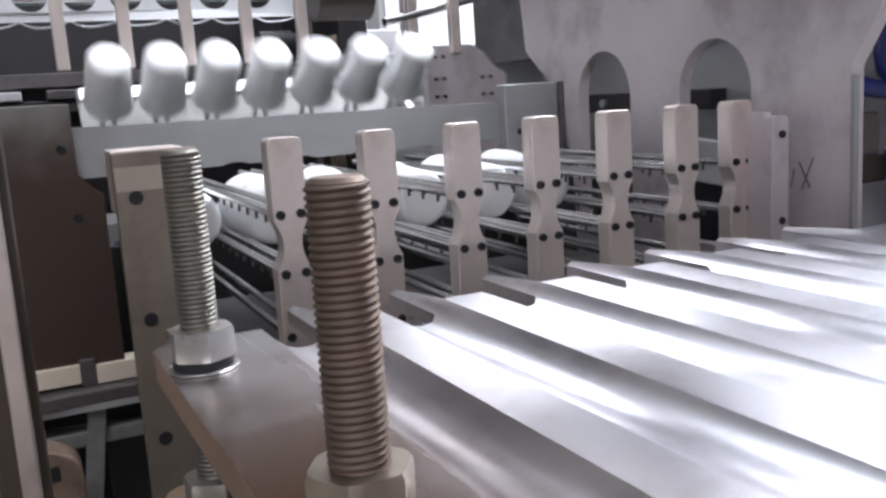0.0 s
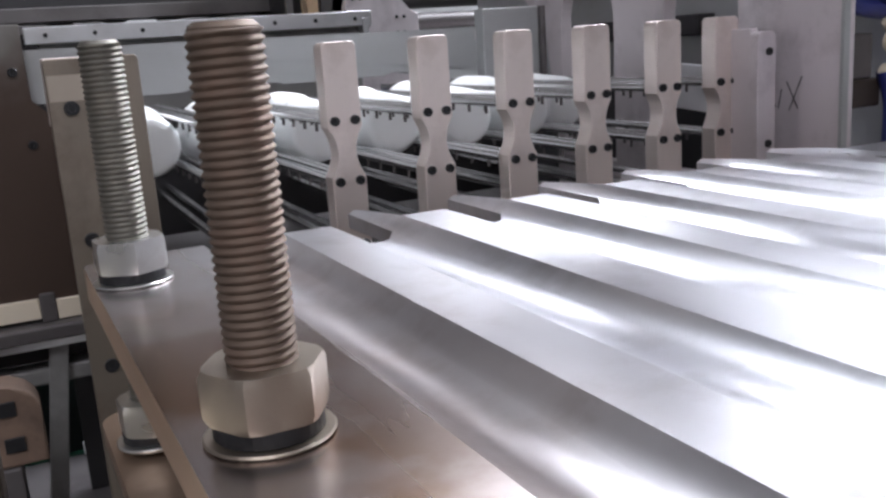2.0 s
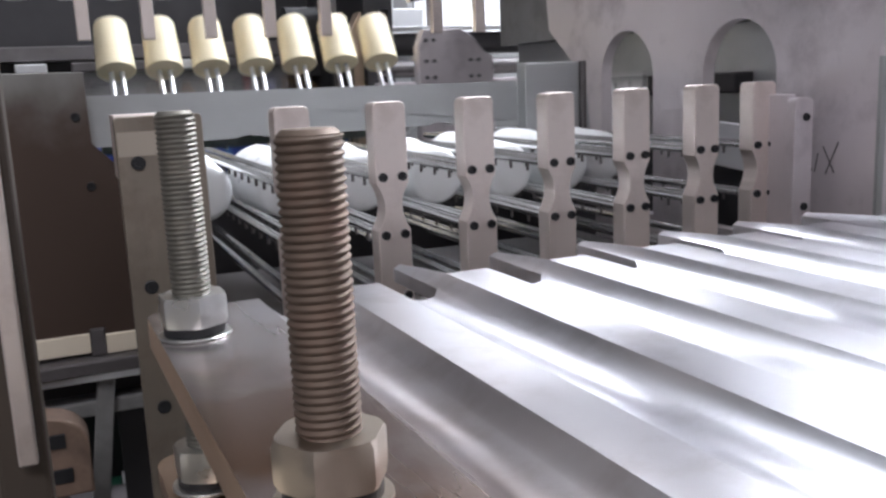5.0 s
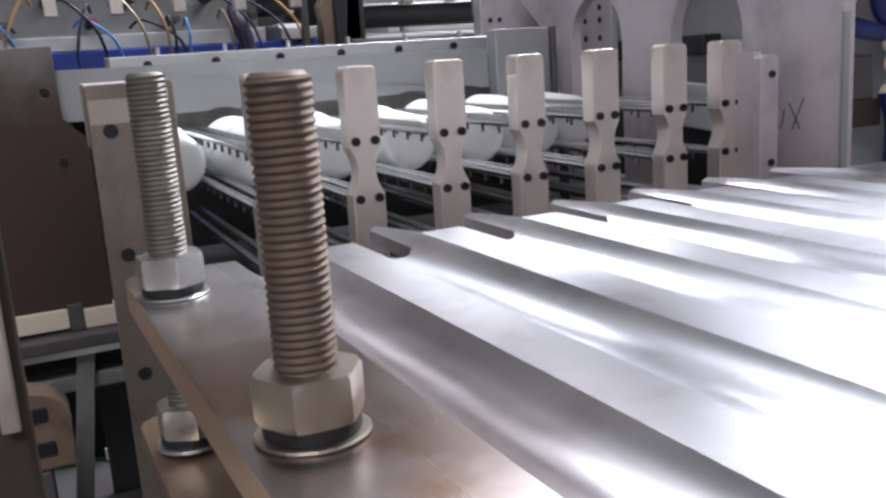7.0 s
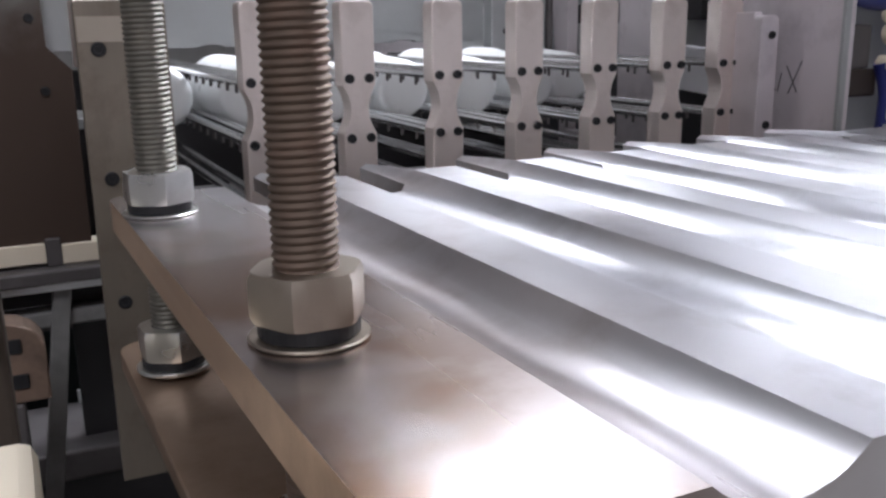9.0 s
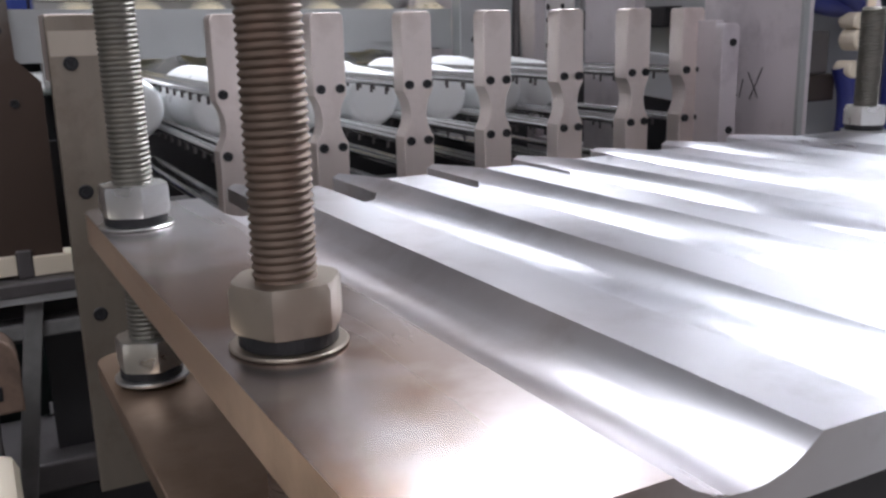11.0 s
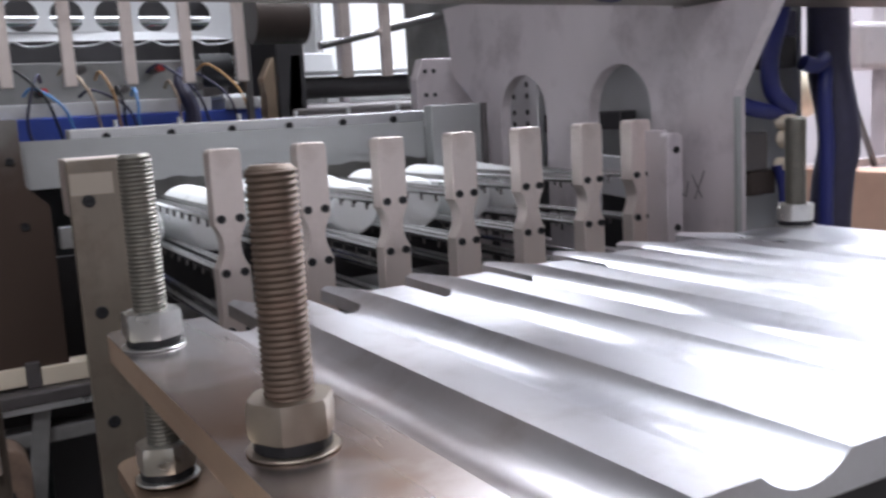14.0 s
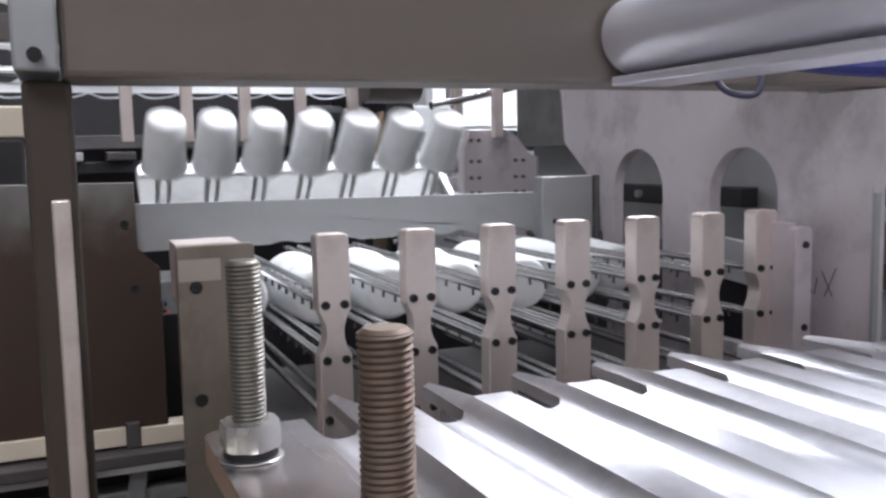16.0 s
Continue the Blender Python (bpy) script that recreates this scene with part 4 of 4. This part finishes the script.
# ---- pneumatics and background beside the frame ----
def build_side_background():
    ob = mesh_object("cable_sleeve", tube([(1.05, 0.05, 0.4), (1.055, 0.05, 0.95), (1.065, 0.04, 1.10), (1.05, 0.05, 1.22), (1.06, 0.06, 1.32), (1.05, 0.07, 1.7)], 0.034, 14), M_HOSE_DARK, smooth=True)
    tagged(ob, "dark cable sleeve running up the machine", "cable")
    for pts, rad in (([(0.945, 0.04, 1.40), (0.922, 0.04, 1.30), (0.90, 0.04, 1.24), (0.905, 0.04, 1.185), (0.95, 0.045, 1.155)], 0.014),
                     ([(0.83, 0.06, 1.175), (0.87, 0.05, 1.160), (0.92, 0.05, 1.152), (0.957, 0.05, 1.156)], 0.013),
                     ([(1.025, 0.03, 0.7), (1.02, 0.03, 0.98), (1.022, 0.03, 1.09), (1.015, 0.03, 1.18), (1.035, 0.04, 1.23)], 0.012),
                     ([(0.975, 0.04, 1.228), (1.0, 0.035, 1.222), (1.03, 0.04, 1.235), (1.06, 0.05, 1.26)], 0.013),
                     ([(0.92, 0.03, 0.85), (0.93, 0.03, 0.98), (0.935, 0.035, 1.03), (0.925, 0.04, 1.07)], 0.016)):
        ob = mesh_object("air_hose", tube(pts, rad, 12), M_HOSE, smooth=True)
        tagged(ob, "blue plastic air hose on the machine", "hose", group="blue air hoses")
    v = tagged(empty("valve_block", 0.875, 0.05, 1.0), "dark pneumatic valve block with pale fittings", "valve")
    part("body", box(-0.03, 0.032, 0.0, 0.04, 0.06, 0.122, 0.004), M_DARKMID, v)
    part("body", box(-0.01, 0.05, 0.0, 0.04, 0.02, 0.0595, 0.004), M_BRACKET, v)
    for x, z, n in ((0.055, 0.135, 0.012), (0.062, 0.108, 0.016), (0.052, 0.066, 0.013), (0.066, 0.043, 0.009)):
        part("fitting", cyl(n, -0.03, -0.0005, 14, 'y', (x, 0, z), chamfer=0.002), M_CORK, v, "pale fitting", smooth=True)
    part("back_plate", box(-0.06, 0.16, 0.042, 0.05, -0.4, 0.5), M_BEAM, v)
    u = tagged(empty("solenoid_valve", 0.945, 0.05, 1.22), "dark solenoid valve on the back plate", "valve")
    part("coil", box(-0.03, 0.03, 0.0, 0.041, 0.0, 0.05, 0.004), M_DARK, u)
    part("plug", box(-0.012, 0.02, -0.008, 0.041, 0.0505, 0.09, 0.003), M_HOSE_DARK, u)
    ob = mesh_object("partition", box(4.6, 4.65, 1.3, 4.2, 0.0, 2.5, 0.01), M_HAZE)
    tagged(ob, "pale pinkish partition wall in the background", "wall", kind="structure")
    b = mesh_object("cardboard_box", placed(box(-0.05, 0.55, -0.01, 0.4, 0, 0.92, 0.006), pose(0, 0, 0, 0, 4, 0)), M_CARD)
    b.location = (2.29, 0.80, 0.0)
    tagged(b, "reddish-brown cardboard box leaning on the floor", "box")
    m = tagged(empty("packing_machine", 2.3, 1.3, 0.0), "pale distant packing machine with a cream film roll", "machine")
    part("body", box(-0.4, 0.9, -0.1, 0.3, 0, 0.86, 0.02), M_HAZE, m)
    part("panel", box(-0.3, 0.02, -0.12, -0.1005, 0.45, 0.82, 0.006), M_WHITE, m)
    part("roll", cyl(0.10, -0.3, 0.08, 32, 'x', (0.02, -0.1, 1.19), chamfer=0.02), M_CORK, m, "cream film roll", smooth=True)
    part("roll_stand", box(-0.04, 0.0, -0.12, -0.08, 0.8605, 1.0895), M_BEAM, m)
    part("rail", box(-0.4, 0.9, -0.14, -0.11, 0.90, 0.93, 0.004), M_FRAME, m)
    part("column", box(0.36, 0.42, -0.05, 0.02, 0.8605, 1.75, 0.006), M_HAZE, m)
    part("column", box(0.62, 0.70, -0.05, 0.02, 0.8605, 1.75, 0.006), M_FRAME, m)
    part("head", box(0.40, 0.85, -0.10, 0.1, 1.25, 1.42, 0.02), M_FRAME, m, "grey machine head")
    part("hand_wheel", lathe([(0.03, -0.01), (0.05, -0.01), (0.05, 0.01), (0.03, 0.01), (0.03, -0.01)], 20, 'y', (0.08, -0.16, 0.80)), M_DARKMID, m, smooth=True)
    part("stay", placed(box(-0.008, 0.008, -0.008, 0.008, -0.18, 0.18), pose(0.33, -0.15, 1.06, 0, -28, 0)), M_DARKMID, m)
    c = tagged(empty("side_cabinet", -0.45, 0.8, 0.0), "dark machine cabinet with a grey lower door", "cabinet")
    part("body", box(-0.5, 0.14, 0.0, 0.3, 0, 1.28, 0.006), M_DARK, c)
    part("door", box(-0.4, 0.146, -0.02, -0.0005, 0.775, 1.12, 0.004), M_DARKMID, c, "grey lower door")
    part("cap", box(-0.4, 0.152, 0.0, 0.2, 1.2805, 1.335, 0.004), M_CORK, c, "cream cap")
    part("pipe", cyl(0.011, -0.4, 0.20, 14, 'x', (0, -0.06, 1.04)), M_BEAM, c, smooth=True)


build_side_background()


# ---- lower left under-frame ----
def build_underframe():
    f = tagged(empty("under_frame", 0, 0.45, 0), "steel under-frame below the rack", "machine frame")
    part("pale_rail", box(-0.9, -0.188, -0.01, 0.03, 0.822, 0.85, 0.002), M_CORK, f, "pale painted rail")
    part("pale_rail", box(-0.168, 0.5, -0.01, 0.03, 0.818, 0.846, 0.002), M_CORK, f, "pale painted rail")
    part("dark_rail", box(-0.9, 0.6, -0.035, 0.03, 0.797, 0.817, 0.003), M_DARKMID, f)
    # recessed dark strip added as the shade between the rails
    part("rail_gap_shade", box(-0.9, 0.6, 0.031, 0.04, 0.752, 0.815), M_DARK, f)
    part("upright", box(-0.188, -0.168, -0.012, 0.03, 0.8175, 0.856, 0.002), M_DARKMID, f)
    part("lower_rail", box(-0.9, 0.6, 0.0, 0.04, 0.727, 0.75, 0.003), M_GRIMY, f)
    part("lower_rail", box(-0.9, 0.6, 0.3, 0.36, 0.628, 0.662, 0.003), M_DARKMID, f)
    part("brace", placed(box(-0.012, 0.012, -0.012, 0.012, -0.5, 0.0, 0.002), pose(-0.171, 0.0, 0.80, 0, 8, 0)), M_GRIMY, f)
    part("angle_edge", box(-0.9, 0.6, -0.03, -0.02, 0.787, 0.7965), M_SILVER, f, "thin bright rail edge")
    part("slab", box(-0.9, 0.6, 0.10, 0.31, 0.44, 0.49, 0.005), M_DARKMID, f)
    part("slab_edge", box(-0.16, 0.6, 0.30, 0.308, 0.4905, 0.512, 0.001), M_WHITE, f, "pale strip on the slab edge")
    # dark panel added as the shade under the slab, hiding the lit floor
    part("slab_shade", box(-0.9, 0.6, 0.11, 0.125, 0.0, 0.4395), M_DARK, f)
    ob = mesh_object("green_mat", box(-1.6, 0.9, 0.9, 2.6, 0.001, 0.012), M_GREEN)
    tagged(ob, "green painted sheet under the machine", "floor mat")
    c = tagged(empty("cast_bracket", -0.205, 0.25, 0.5), "brown greasy cast bracket with two square holes", "machine bracket")
    bm = extrude_outline([(-0.20, 0.20), (0.0, 0.20)] + arc(-0.035, 0.262, 0.035, 0, 80, 6) + [(-0.07, 0.305), (-0.20, 0.31)], 0.0, 0.05, 'xz', 0.004)
    part("casting", bm, M_CASTING, c)
    part("foot", box(-0.20, -0.03, 0.0, 0.05, -0.5, 0.1995, 0.004), M_DARKMID, c)
    for x, z in ((-0.037, 0.272), (-0.033, 0.228)):
        part("eye", box(x - 0.011, x + 0.011, -0.003, 0.0004, z - 0.009, z + 0.009, 0.001), M_BLACK, c, "black recessed hole")
    c = tagged(empty("clamp_block", -0.255, -0.36, 0.5), "pale worn clamp block with round boss", "machine block")
    part("block_body", box(-0.1, 0.034, -0.12, 0.02, -0.5, 0.41, 0.010), M_CORK, c)
    part("boss", cyl(0.015, 0.4105, 0.42, 20, at=(0.0, -0.02, 0), chamfer=0.002), M_BEAM, c)


build_underframe()

# ---- motions ----
CYCLE = 3.206
# seconds into the cycle, y, z and turn of the flipper
SWING = [(0.0, 1.05, 1.135, 50), (0.1, 0.82, 1.095, 78), (0.2, 0.57, 1.053, 89), (0.27, 0.535, 1.049, 90), (1.25, 0.535, 1.049, 90), (1.35, 0.76, 1.08, 84), (1.45, 1.00, 1.12, 58),
         (1.55, 1.10, 1.118, 26), (1.65, 1.13, 1.116, 2), (1.75, 1.14, 1.112, -14), (1.85, 1.17, 1.13, -50), (2.0, 1.20, 1.185, -90), (2.8, 1.20, 1.185, -90),
         (2.9, 1.17, 1.13, -50), (3.0, 1.14, 1.118, -14), (3.1, 1.12, 1.13, 10), (3.206, 1.05, 1.135, 50)]
FIRST, LAST = -1, 5
# seconds into the cycle and y of the carriage block
CARRIAGE = [(0.0, 0.95), (0.1, 0.78), (0.2, 0.67), (1.25, 0.67), (1.4, 0.84), (1.68, 1.03), (1.85, 1.22), (2.0, 1.33), (2.7, 1.33), (2.88, 1.18), (3.0, 1.05)]


def swing_at(phase):
    for a, b in zip(SWING, SWING[1:]):
        if a[0] <= phase <= b[0]:
            u = (phase - a[0]) / (b[0] - a[0])
            return tuple(p + (q - p) * u for p, q in zip(a[1:], b[1:]))
    return SWING[-1][1:]


def flipper_rows():
    """One row for each film frame in which the flipper moves."""
    rows = []
    for f in range(-30, 505):
        t = f / FPS
        phase = t % CYCLE
        if 0.27 < phase < 1.17 or 2.07 < phase < 2.73:
            continue
        rows.append((t, *swing_at(phase)))
    return rows


def flip_x(y):
    return 0.26 - 0.025 * (y - 0.535) / 0.6


def cup_on(y, z, a, x):
    return pose(flip_x(y), y, z, a) @ pose(x - 0.26, 0, 0.1135)


def motions():
    rows = flipper_rows()
    walk(flipper, [(t, pose(flip_x(y), y, z, a)) for t, y, z, a in rows])
    # the mould table is up while the flipper waits at the rack
    up, down = pose(0.12, 1.42, 1.222), pose(0.12, 1.50, 0.78)
    table = []
    for n in range(FIRST, LAST + 1):
        table += [(n * CYCLE + s, m) for s, m in ((0.04, down), (0.18, up), (1.72, up), (1.9, down))]
    walk(mould_table, [(t, m) for t, m in table if -1.5 < t < 17])
    walk(drilled_block, [(n * CYCLE + p, pose(0.60, y, 0.9)) for n in range(FIRST, LAST + 1) for p, y in CARRIAGE if -1.5 < n * CYCLE + p < 17])
    high, low = pose(0.80, 0.59, 1.0), pose(0.80, 0.59, 0.74)
    slide = []
    for n in range(FIRST, LAST + 1):
        slide += [(n * CYCLE + s, m) for s, m in ((0.04, low), (0.18, high), (1.72, high), (1.9, low))]
    walk(side_slide, [(t, m) for t, m in slide if -1.5 < t < 17])
    for n, row in enumerate(moving_cups):
        give = n * CYCLE + 0.27
        for x, ob in zip(COLUMNS, row):
            wait = pose(x, 1.42, 0.60, -90)
            keys = [(-1.3, wait), (give - 1.4, wait)] if n else []
            keys += [(t, cup_on(y, z, a, x)) for t, y, z, a in rows if give - 1.1 <= t <= give + 0.001]
            for later in range(n, len(moving_cups)):
                rest = pose(x, 0.4230 - 0.0018 * (later - n), 1.049, 90)
                keys += [(later * CYCLE + 0.31, rest), (later * CYCLE + 3.2, rest)]
            walk(ob, keys)


motions()
